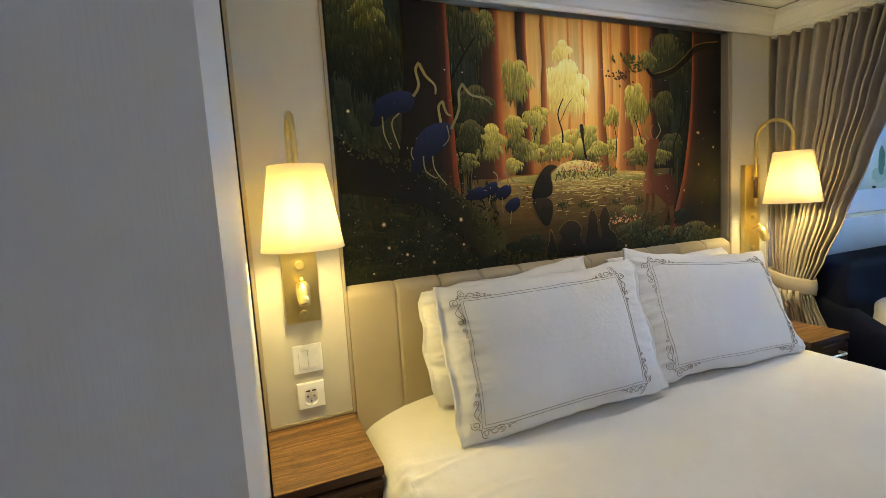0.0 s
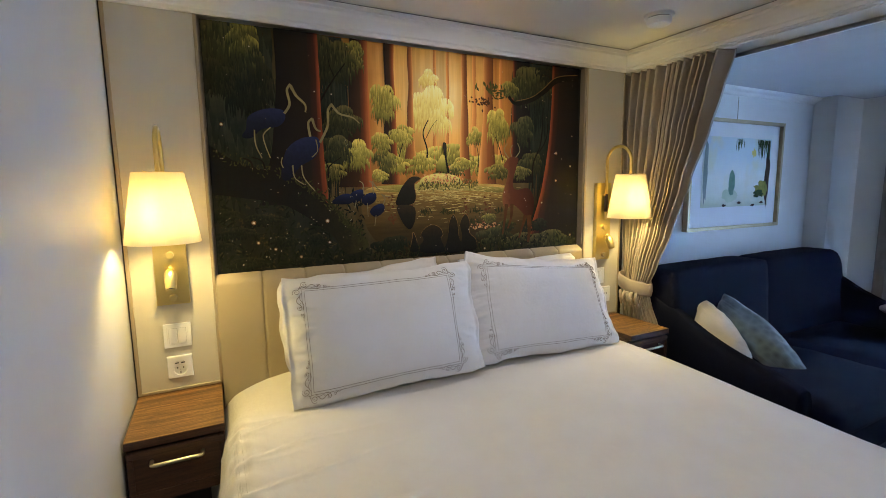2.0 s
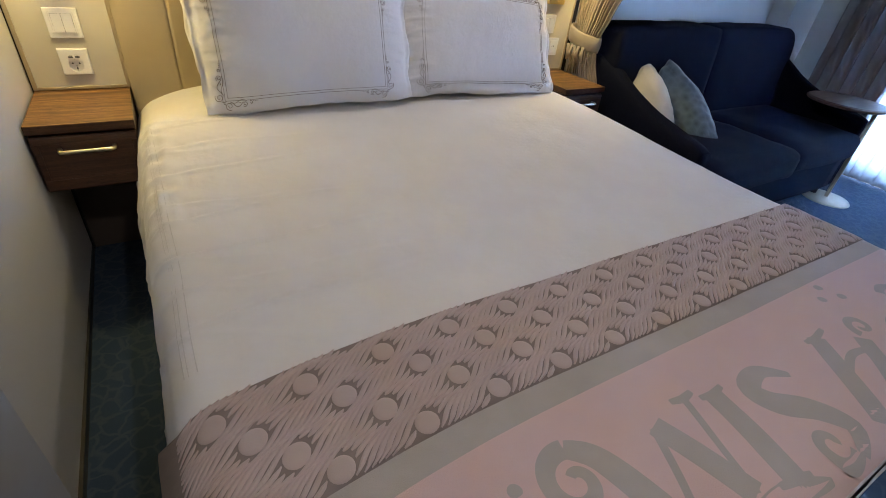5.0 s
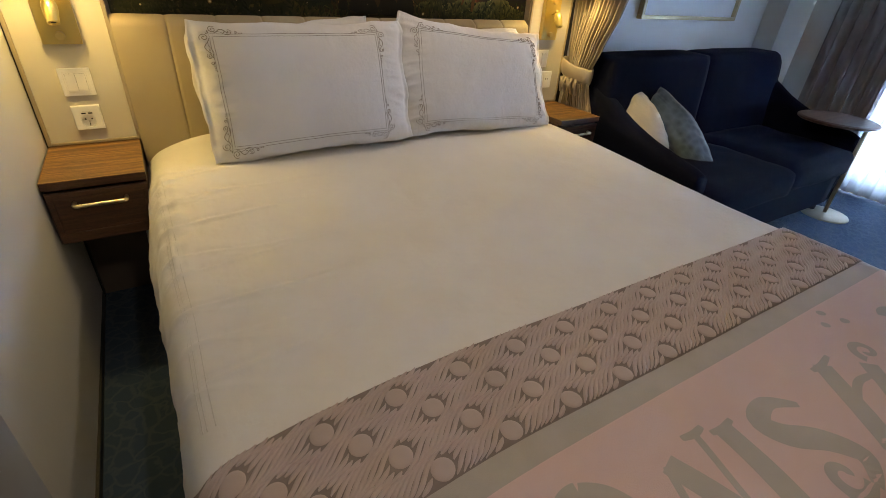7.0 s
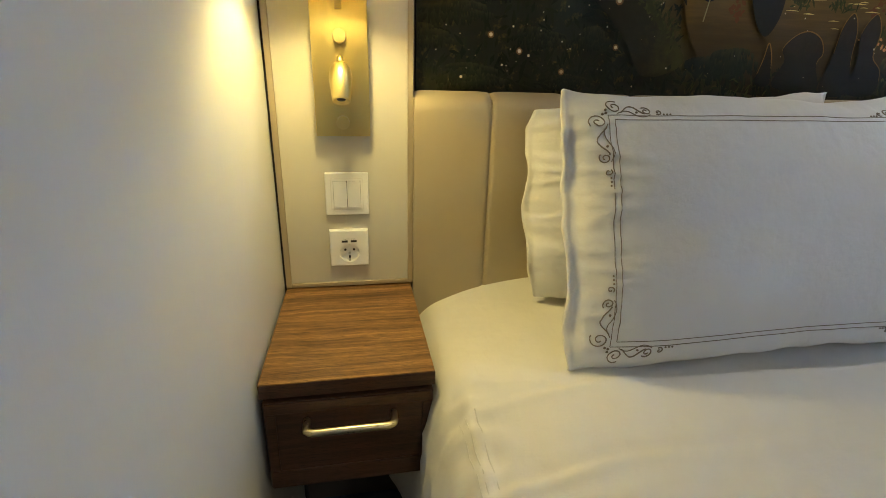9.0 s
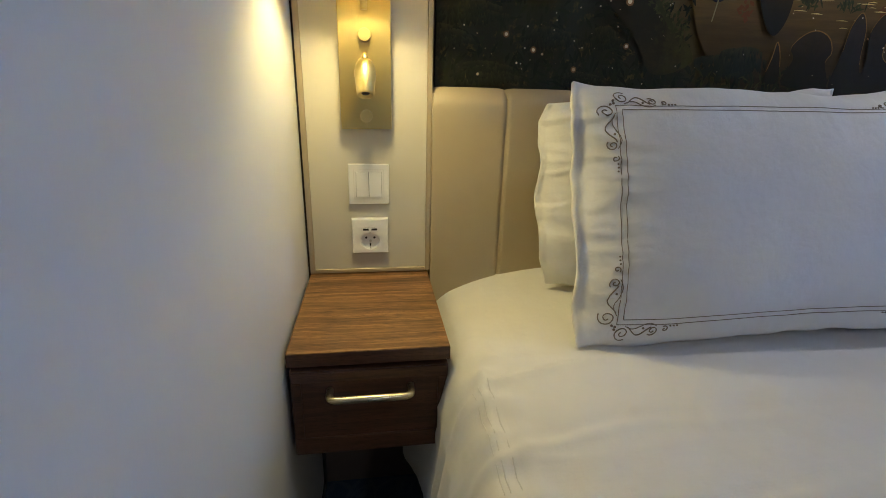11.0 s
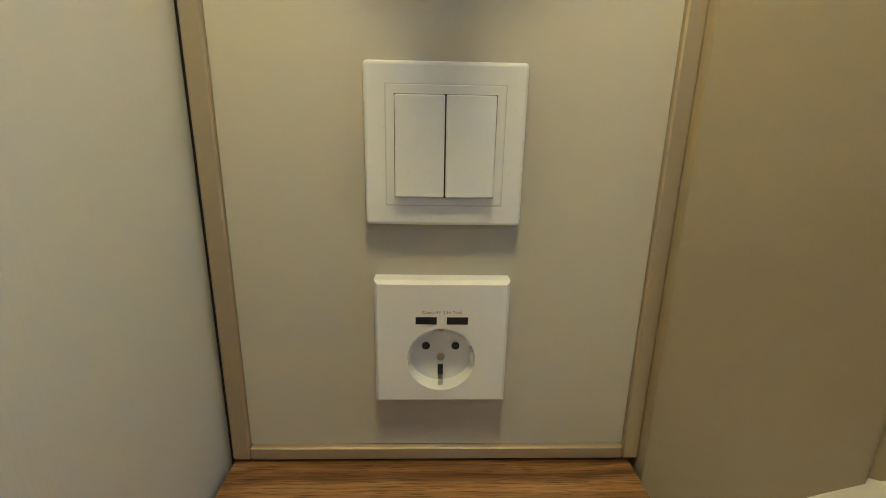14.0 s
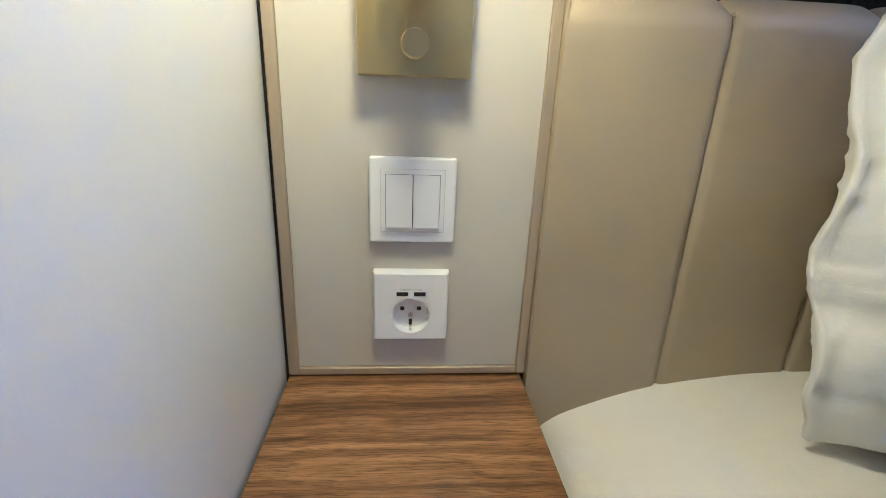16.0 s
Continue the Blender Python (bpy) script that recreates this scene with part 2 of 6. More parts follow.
def clear_glass():
    mat, n, l, bs = nodes_of("window_glass")
    bs.inputs["Transmission Weight"].default_value, bs.inputs["Roughness"].default_value, bs.inputs["IOR"].default_value = 1.0, 0.0, 1.05
    bs.inputs["Base Color"].default_value = (0.95, 0.98, 1, 1)
    return mat


M_SOFA, M_TEAL, M_CARPET, M_SHADE, M_SHEER, M_GLASS = sofa_cloth(), teal_cloth(), carpet(), shade_cloth(), sheer_cloth(), clear_glass()
M_BULB = glow("downlight_glow", (1.0, 0.9, 0.75), 14.0)
M_TABLE = wood("table_walnut", (0.06, 0.028, 0.018), (0.11, 0.055, 0.036), (0.15, 0.08, 0.055))


# ---- mesh helpers ----
BASE = {}


def thing(name, at, label, category, group="", kind=""):
    e = tagged(new(name), label, category, group, kind)
    e.location = at
    BASE[e.name] = Vector(at)
    return e


def mesh_of(name, bm, mat, smooth=False):
    me = bpy.data.meshes.new(name)
    bm.normal_update()
    bm.to_mesh(me)
    bm.free()
    if mat:
        me.materials.append(mat)
    if smooth:
        me.shade_smooth()
    return me


def part(name, bm, mat, parent, label="", smooth=False):
    """One mesh under a thing or a part; given in world metres, kept relative to the thing's base."""
    base = BASE.get(parent.name, Vector())
    if base.length:
        bmesh.ops.translate(bm, verts=bm.verts, vec=-base)
    ob = new(name, mesh_of(name, bm, mat, smooth))
    ob.parent = parent
    if label:
        tagged(ob, label)
    return ob


def solo(name, bm, mat, label, category="", kind="", smooth=False, group=""):
    return tagged(new(name, mesh_of(name, bm, mat, smooth)), label, category, group, kind)


def box(x0, x1, y0, y1, z0, z1, bevel=0.0, seg=2, bm=None):
    own = bmesh.new()
    bmesh.ops.create_cube(own, size=1.0, matrix=Matrix.LocRotScale(((x0 + x1) / 2, (y0 + y1) / 2, (z0 + z1) / 2), None, (abs(x1 - x0), abs(y1 - y0), abs(z1 - z0))))
    if bevel:
        bmesh.ops.bevel(own, geom=own.edges[:], offset=bevel, segments=seg, affect="EDGES", profile=0.5)
    return own if bm is None else merge(bm, own)


def merge(a, b):
    me = bpy.data.meshes.new("tmp")
    b.to_mesh(me)
    b.free()
    a.from_mesh(me)
    bpy.data.meshes.remove(me)
    return a


def tube(pts, radius, seg=8, taper=None, bm=None, cap=True):
    """A round bar along points."""
    bm = bm or bmesh.new()
    pts = [Vector(p) for p in pts]
    rings = []
    up = Vector((0.13, 0.31, 0.94)).normalized()
    for i, p in enumerate(pts):
        d = (pts[min(i + 1, len(pts) - 1)] - pts[max(i - 1, 0)]).normalized()
        a = d.cross(up)
        if a.length < 1e-3:
            a = d.cross(Vector((1, 0, 0)))
        a.normalize()
        b = d.cross(a)
        r = radius if taper is None else radius * taper[i]
        rings.append([bm.verts.new(p + r * (math.cos(k * 2 * math.pi / seg) * a + math.sin(k * 2 * math.pi / seg) * b)) for k in range(seg)])
    for r0, r1 in zip(rings, rings[1:]):
        for k in range(seg):
            bm.faces.new((r0[k], r0[(k + 1) % seg], r1[(k + 1) % seg], r1[k]))
    if cap:
        bm.faces.new(rings[0][::-1])
        bm.faces.new(rings[-1])
    return bm


def lathe(profile, centre, axis="Z", seg=40, bm=None):
    """Turns (radius, height) pairs about an axis."""
    bm = bm or bmesh.new()
    rings = []
    c = Vector(centre)
    for r, h in profile:
        ring = []
        for k in range(seg):
            a = 2 * math.pi * k / seg
            u, w = max(r, 1e-5) * math.cos(a), max(r, 1e-5) * math.sin(a)
            ring.append(bm.verts.new(c + (Vector((u, w, h)) if axis == "Z" else Vector((u, -h, w)))))
        rings.append(ring)
    for r0, r1 in zip(rings, rings[1:]):
        for k in range(seg):
            f = (r0[k], r0[(k + 1) % seg], r1[(k + 1) % seg], r1[k])
            bm.faces.new(f if axis == "Z" else f[::-1])
    return bm


def sheet(f, nu, nv, bm=None):
    """A grid surface from f(u, v), with u and v from 0 to 1."""
    bm = bm or bmesh.new()
    g = [[bm.verts.new(f(i / nu, j / nv)) for j in range(nv + 1)] for i in range(nu + 1)]
    for i in range(nu):
        for j in range(nv):
            bm.faces.new((g[i][j], g[i + 1][j], g[i + 1][j + 1], g[i][j + 1]))
    return bm


def solid(ob, thick):
    """Gives a cloth sheet its thickness."""
    m = ob.modifiers.new("thickness", "SOLIDIFY")
    m.thickness, m.offset = thick, 0.0
    return ob


def prism(poly, z0, z1):
    """An upright block over a plan outline."""
    bm = bmesh.new()
    lo = [bm.verts.new((x, y, z0)) for x, y in poly]
    hi = [bm.verts.new((x, y, z1)) for x, y in poly]
    bm.faces.new(lo[::-1])
    bm.faces.new(hi)
    for k in range(len(poly)):
        q = (k + 1) % len(poly)
        bm.faces.new((lo[k], lo[q], hi[q], hi[k]))
    bmesh.ops.recalc_face_normals(bm, faces=bm.faces)
    return bm


def sweep(profile, path):
    """A moulding: (out, height) pairs carried along (x, y, inward x, inward y)."""
    bm = bmesh.new()
    rows = [[bm.verts.new((x + d * ix, y + d * iy, z)) for d, z in profile] for x, y, ix, iy in path]
    for a, b in zip(rows, rows[1:]):
        for k in range(len(profile) - 1):
            bm.faces.new((a[k], b[k], b[k + 1], a[k + 1]))
    bmesh.ops.recalc_face_normals(bm, faces=bm.faces)
    return bm


def wob(x, y, z, s=1.0):
    return noise.noise(Vector((x * s, y * s, z * s)))


# ---- setting ----
CEIL, LIVCEIL, WX = 2.10, 2.02, 4.78
solo("floor", box(-1.5, WX + 0.2, -3.5, 0.25, -0.1, 0.0), M_CARPET, "dark navy carpet with pale vein pattern", "carpet", "structure")
solo("wall_west", prism([(-0.0095, 0.12), (-0.0095, 0.0), (-0.016, -1.175), (-1.4, -1.175), (-1.4, 0.12)], 0, CEIL + 0.1), M_WALL, "pale grey vinyl-faced cabin wall beside the bed", "wall", "structure")
solo("wall_entry", box(-1.5, -1.3, -3.5, -1.175, 0, CEIL + 0.1), M_WALL, "pale grey cabin wall by the entry", "wall", "structure")
solo("wall_south", box(-1.5, WX + 0.2, -3.6, -3.4, 0, CEIL + 0.1), M_WALL, "pale grey cabin wall opposite the bed", "wall", "structure")
solo("wall_north", box(-0.012, 2.43, 0.06, 0.2, 0, CEIL + 0.1), M_PANEL, "beige panelled wall behind the bed", "wall", "structure")
solo("wall_north_sofa", box(2.43, WX + 0.2, 0.05, 0.2, 0, CEIL + 0.1), M_WHITE, "white wall behind the sofa", "wall", "structure")
solo("pilaster", box(4.40, WX + 0.1, -0.10, 0.05, 0, LIVCEIL), M_WHITE, "white boxed pilaster in the window corner", "pilaster", "structure")
solo("baseboard_west", box(-0.0155, -0.006, -1.175, 0.0, 0, 0.03), M_BASE, "black baseboard at the grey wall", "baseboard", "structure")
solo("baseboard_face", box(-1.3, -0.006, -1.183, -1.175, 0, 0.03), M_BASE, "black baseboard at the grey wall end", "baseboard", "structure")
solo("shadow_gap", box(-0.0094, -0.0047, 0.004, 0.06, 0, 2.02), M_BLACK, "black recessed joint between wall and panel", "joint", "structure")
solo("curtain_gap", box(2.372, 2.43, 0.03, 0.06, 0, 2.0), M_BLACK, "dark recessed joint behind the curtain", "joint", "structure")

# window wall with its opening
ww = bmesh.new()
for y0, y1, z0, z1 in ((-3.4, -2.75, 0, 2.2), (-0.60, 0.05, 0, 2.2), (-2.75, -0.60, 1.95, 2.2), (-2.75, -0.60, 0, 0.06)):
    box(WX, WX + 0.14, y0, y1, z0, z1, bm=ww)
solo("wall_east", ww, M_WHITE, "white window wall of the cabin", "wall", "structure")
win = thing("window_1", (WX + 0.07, -1.55, 0.06), "glazed balcony door in a white frame", "window", kind="structure")
wf = bmesh.new()
for y0, y1, z0, z1 in ((-2.75, -2.69, 0.06, 1.95), (-0.66, -0.60, 0.06, 1.95), (-1.58, -1.52, 0.06, 1.95), (-2.69, -0.66, 1.89, 1.95), (-2.69, -0.66, 0.06, 0.14)):
    box(WX + 0.03, WX + 0.09, y0, y1, z0, z1, bm=wf)
part("window_frame", wf, M_WHITE, win)
for y0, y1 in ((-2.69, -1.58), (-1.52, -0.66)):
    pane = part("pane", box(WX + 0.055, WX + 0.061, y0, y1, 0.14, 1.89), M_GLASS, win)
    pane.visible_shadow = False
area_lamp("window_daylight", look((WX + 0.2, -1.68, 1.02), (0, -1.68, 0.95)), WINDOW_WATTS, DAY, 2.0, 1.75)

# ceilings, beam and mouldings
solo("ceiling", box(-1.5, 2.55, -3.5, 0.25, CEIL, CEIL + 0.12), M_CEIL, "cream painted cabin ceiling", "ceiling", "structure")
solo("ceiling_sofa", box(2.56, WX + 0.2, -3.5, 0.25, LIVCEIL, LIVCEIL + 0.2), M_LIVCEIL, "satin white ceiling over the sofa", "ceiling", "structure")
solo("beam", box(2.374, 2.555, -3.4, 0.05, 2.003, CEIL), M_WHITE, "white boxed beam above the dividing curtain", "beam", "structure")
CROWN = [(0.0, 2.005), (0.014, 2.005), (0.016, 2.018), (0.026, 2.022), (0.034, 2.04), (0.046, 2.058), (0.058, 2.068), (0.060, 2.078), (0.068, 2.080), (0.070, 2.097), (0.02, 2.0985)]
crown = sweep(CROWN, [(-0.014, -1.175, 1, 0), (-0.014, 0.0, 1, -1), (2.374, 0.0, -1, -1), (2.374, -3.4, -1, 0)])
solo("crown_moulding", crown, M_WHITE, "white stepped crown moulding round the bed bay", "moulding", "structure")
solo("ceiling_joint", sweep([(0.066, 2.0975), (0.0735, 2.0975)], [(-0.014, -1.175, 1, 0), (-0.014, 0.0, 1, -1), (2.374, 0.0, -1, -1), (2.374, -3.4, -1, 0)]), M_BLACK, "thin dark ceiling joint along the moulding", "joint", "structure")
solo("beam_trim", sweep([(0.0, 1.985), (0.018, 1.985), (0.022, 2.0), (0.045, 2.008), (0.05, 2.021)], [(2.553, 0.05, 1, 0), (2.553, -3.4, 1, 0)]), M_WHITE, "white trim under the beam", "moulding", "structure")
solo("sofa_crown", sweep([(0.0, 1.975), (0.012, 1.978), (0.02, 1.995), (0.05, 2.005), (0.055, 2.0195)], [(2.6, 0.05, 0, -1), (4.40, 0.05, 0, -1)]), M_WHITE, "small white cove behind the sofa", "moulding", "structure")


# ---- headboard wall ----
PX0, PX1, RX0, RX1, MX0, MX1 = -0.0045, 0.274, 2.092, 2.372, 0.284, 2.085


def wall_panel(x0, x1, z0):
    p = thing("wall_panel", ((x0 + x1) / 2, 0.02, z0), "beige lamp panel edged with champagne metal trim", "wall panel", "lamp panels", "structure")
    part("panel", box(x0 + 0.0118, x1 - 0.0113, 0.0, 0.058, z0 + 0.010, 2.004), M_PANEL, p)
    part("trim", box(x0, x0 + 0.0115, -0.004, 0.055, z0, 2.004, 0.001, 1), M_CHAMP, p, "champagne metal edge trim")
    part("trim", box(x1 - 0.0110, x1, -0.004, 0.055, z0, 2.004, 0.001, 1), M_CHAMP, p, "champagne metal edge trim")
    part("trim", box(x0 + 0.0118, x1 - 0.0113, -0.004, 0.055, z0, z0 + 0.0095, 0.001, 1), M_CHAMP, p, "champagne metal edge trim")


wall_panel(PX0, PX1, 0.652)
wall_panel(RX0, RX1, 0.652)
solo("wall_kick_panel", box(-0.004, 2.372, 0.03, 0.058, 0.0, 0.42), M_SKIRT, "dark kick panel under the nightstands", "panel", "structure")
solo("wall_lower_panel", box(-0.004, 2.372, 0.035, 0.058, 0.421, 0.648), M_PANEL, "beige lower wall panel behind the bed", "panel", "structure")

# headboard of stitched upright channels
head = thing("headboard", (1.185, 0.03, 0.3), "tan leatherette headboard with stitched vertical channels", "headboard")
NCH = 11
cw = (MX1 - 0.004 - (PX1 + 0.0008)) / NCH
for k in range(NCH):
    x0 = PX1 + 0.0008 + k * cw

    def channel(u, v, x0=x0):
        a = u * 2 - 1
        edge = 1 - (abs(a) ** 26 if k or a > 0 else 0.0)
        zz = 0.3 + 0.772 * v
        top = max(0.0, (v - 0.965) / 0.035)
        y = -0.0085 - 0.0050 * edge ** 0.5 - 0.0015 * (1 - a * a) - 0.002 * wob(zz * 3, k, 0) + 0.035 * top * top
        return (x0 + u * cw, y, zz - 0.004 * abs(a) ** 10 * v)

    part("channel", sheet(channel, 30, 40), M_LEATH, head, smooth=True)
    if k:
        st = bmesh.new()
        for j in range(110):
            z = 0.32 + j * 0.0067
            box(x0 - 0.0008, x0 + 0.0008, -0.0090, -0.004, z, z + 0.0034, bm=st)
        tagged(part("stitching", st, M_STITCH, head, "tan seam stitching"), kind="stuff")
part("side_welt", box(PX1 + 0.0002, PX1 + 0.0022, -0.0128, 0.030, 0.3, 1.058, 0.0004, 1), M_LEATH, head)
part("backing", box(PX1 + 0.004, MX1 - 0.002, 0.036, 0.055, 0.3, 1.064), M_LEATH, head)


# ---- nightstands ----
def nightstand():
    """Built round the middle of its back edge, with its top at 0.65."""
    s = thing("nightstand", (0, 0, 0), "wall-hung walnut nightstand with one closed drawer", "nightstand", "nightstands")
    w = 0.137
    # the edge's lesser light is put into the slab's darker walnut
    top = part("tabletop", box(-w, w, -0.352, 0.028, 0.624, 0.6484, 0.0012, 2), M_WOODD, s, "walnut slab darkened to stand for its less lit edge")
    part("lit_top", box(-w + 0.0006, w - 0.0006, -0.3514, 0.028, 0.6484, 0.6500, 0.0004, 1), M_WOODT, top, "walnut top, kept lighter than its less lit edge")
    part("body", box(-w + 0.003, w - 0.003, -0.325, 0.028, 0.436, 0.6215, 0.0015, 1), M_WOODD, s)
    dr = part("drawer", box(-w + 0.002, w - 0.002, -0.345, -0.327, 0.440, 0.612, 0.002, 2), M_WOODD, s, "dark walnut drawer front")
    fr = bmesh.new()
    for x0, x1, z0, z1 in ((-w + 0.004, w - 0.004, 0.590, 0.610), (-w + 0.004, w - 0.004, 0.442, 0.476), (-w + 0.004, -w + 0.020, 0.4765, 0.5895), (w - 0.020, w - 0.004, 0.4765, 0.5895)):
        box(x0, x1, -0.3485, -0.344, z0, z1, 0.0018, 2, bm=fr)
    part("drawer_moulding", fr, M_WOODD, dr)
    hd = bmesh.new()
    pts = [(-0.069, -0.347, 0.574)]
    for a in range(0, 91, 15):
        pts.append((-0.069 + 0.014 - 0.014 * math.cos(radians(a)), -0.368 - 0.010 * math.sin(radians(a)), 0.574))
    pts += [(-p[0], p[1], p[2]) for p in pts[::-1]]
    tube(pts, 0.0062, 10, bm=hd)
    part("handle", hd, M_HANDLE, dr, "satin gold bar handle", smooth=True)
    return s


ns = nightstand()
ns.matrix_basis = pose(0.132, 0, 0)
copy_thing(ns, pose(2.232, 0.0, 0.0))


# ---- wall lamps ----
def wall_lamp():
    """Built with the plate's middle at x = 0 on the panel face."""
    s = thing("wall_lamp", (0, 0, 0), "brass gooseneck wall lamp with lit cream shade", "wall lamp", "wall lamps")
    plate = part("back_plate", box(-0.052, 0.052, -0.024, 0.0, 0.983, 1.405, 0.0012, 2), M_BRASS, s, "brushed brass back plate")
    for z in (1.163, 1.010):
        part("knob", lathe([(0.0, 0.018), (0.0115, 0.018), (0.0125, 0.0165), (0.0125, 0.0)], (0.0, -0.024, z), "Y", 28), M_BRASSP, plate, smooth=False)
    # upright stem, wrapped below, with a brass tip
    part("grip", tube([(0, -0.038, 1.250), (0, -0.038, 1.345)], 0.0085, 14), M_WOODD, s, "brown wrapped stem", smooth=True)
    part("tip", tube([(0, -0.038, 1.207), (0, -0.038, 1.252)], 0.0062, 14), M_BRASSP, s, smooth=True)
    part("bracket", tube([(0, -0.022, 1.34), (0, -0.040, 1.34)], 0.009, 14), M_BRASSP, s, smooth=True)
    r = 0.080
    pts = [(0, -0.038, 1.33), (0, -0.038, 1.42), (0, -0.038, 1.50)]
    pts += [(0, -0.038 - r + r * math.cos(radians(a)), 1.515 + r * math.sin(radians(a))) for a in range(0, 181, 10)]
    pts += [(0, -0.038 - 2 * r, 1.47), (0, -0.038 - 2 * r, 1.44)]
    part("gooseneck", tube(pts, 0.0078, 14), M_BRASS, s, "brushed brass gooseneck arm", smooth=True)
    cy = -0.038 - 2 * r
    sh = lathe([(0.109, 1.225), (0.073, 1.447), (0.0712, 1.447), (0.1072, 1.225), (0.109, 1.225)], (0, cy, 0), "Z", 64)
    part("shade", sh, M_SHADE, s, "cream tapered cloth shade glowing from within", smooth=True)
    # unseen ring, added to hold back light leaving the shade's top
    part("top_light_stop", lathe([(0.044, 1.443), (0.0712, 1.443), (0.0712, 1.4445), (0.044, 1.4445), (0.044, 1.443)], (0, cy, 0), "Z", 48), M_SHADE, s, "cream ring added to narrow the light from the shade's top", smooth=False)
    sp = bmesh.new()
    for k in range(3):
        a = 2 * math.pi * k / 3
        tube([(0, cy, 1.44), (0.0705 * math.cos(a), cy + 0.0705 * math.sin(a), 1.45)], 0.0016, 6, bm=sp)
    part("spider", sp, M_BRASSP, s)
    part("socket", lathe([(0.0, 1.37), (0.014, 1.37), (0.015, 1.45), (0.0, 1.45)], (0, cy, 0), "Z", 20), M_BRASSP, s, smooth=True)
    # small reading spotlight on a ball joint
    rl = part("reading_light", lathe([(0.0, 1.112), (0.0135, 1.112), (0.0180, 1.104), (0.0208, 1.092), (0.0208, 1.084), (0.0162, 1.044), (0.0157, 1.043), (0.0132, 1.043), (0.0124, 1.050), (0.0, 1.051)], (0, -0.055, 0), "Z", 30), M_BRASSP, s, "small brass reading spotlight, unlit", smooth=True)
    part("lens", lathe([(0.0, 1.0512), (0.0078, 1.0512), (0.0078, 1.0465), (0.0, 1.0450)], (0, -0.055, 0), "Z", 20), M_DARKP, rl, "dark spotlight lens")
    part("joint", lathe([(0.0, 1.130), (0.005, 1.128), (0.0065, 1.121), (0.004, 1.112), (0, 1.111)], (0, -0.055, 0), "Z", 16), M_BRASSP, rl, smooth=True)
    part("joint_arm", tube([(0, -0.023, 1.1205), (0, -0.055, 1.1205)], 0.0042, 10), M_BRASSP, rl, smooth=True)
    rl.matrix_basis = pose(0, -0.055, 1.1205, -27) @ Matrix.Translation((0, 0.055, -1.1205))
    return s


LAMP_X = (0.134, 2.218)
wl = wall_lamp()
wl.matrix_basis = pose(LAMP_X[0], 0, 0)
copy_thing(wl, pose(LAMP_X[1], 0, 0))
for x in LAMP_X:
    point_lamp("bulb_light", (x, -0.198, 1.310), LAMP_WATTS, WARM, 0.042)


# ---- switches and sockets ----
def frame_plate(cx, cz, hw, hh, depth, rim=0.0):
    return box(cx - hw, cx + hw, -depth, 0.0005, cz - hh, cz + hh, 0.0022, 3)


def light_switch():
    s = thing("light_switch", (0, 0, 0), "white double rocker light switch on the beige panel", "light switch", "light switches")
    part("plate", frame_plate(0, 0, 0.0445, 0.0445, 0.0095), M_PLAST, s)
    part("seam", box(-0.0330, 0.0330, -0.0097, -0.0093, -0.0330, 0.0330), M_HEM, s, "fine grey seam")
    inner = part("inset", box(-0.0325, 0.0325, -0.0101, -0.0093, -0.0325, 0.0325, 0.0003, 1), M_PLAST, s)
    part("rocker_gap", box(-0.0279, 0.0279, -0.0104, -0.0098, -0.0281, 0.0277), M_DARKP, s, "dark gap round the rockers")
    for x0, x1 in ((-0.0275, -0.0004), (0.0004, 0.0275)):
        bm = box(x0, x1, -0.0145, -0.0105, -0.0275, 0.0275, 0.0008, 2)
        for v in bm.verts:
            if v.co.y < -0.012:
                v.co.y += 0.0028 * (v.co.z + 0.0275) / 0.055
        part("rocker", bm, M_PLAST, s, "white rocker")
    return s


ls = light_switch()
ls.matrix_basis = pose(0.135, -0.0002, 0.863)
copy_thing(ls, pose(2.205, -0.0002, 0.887))


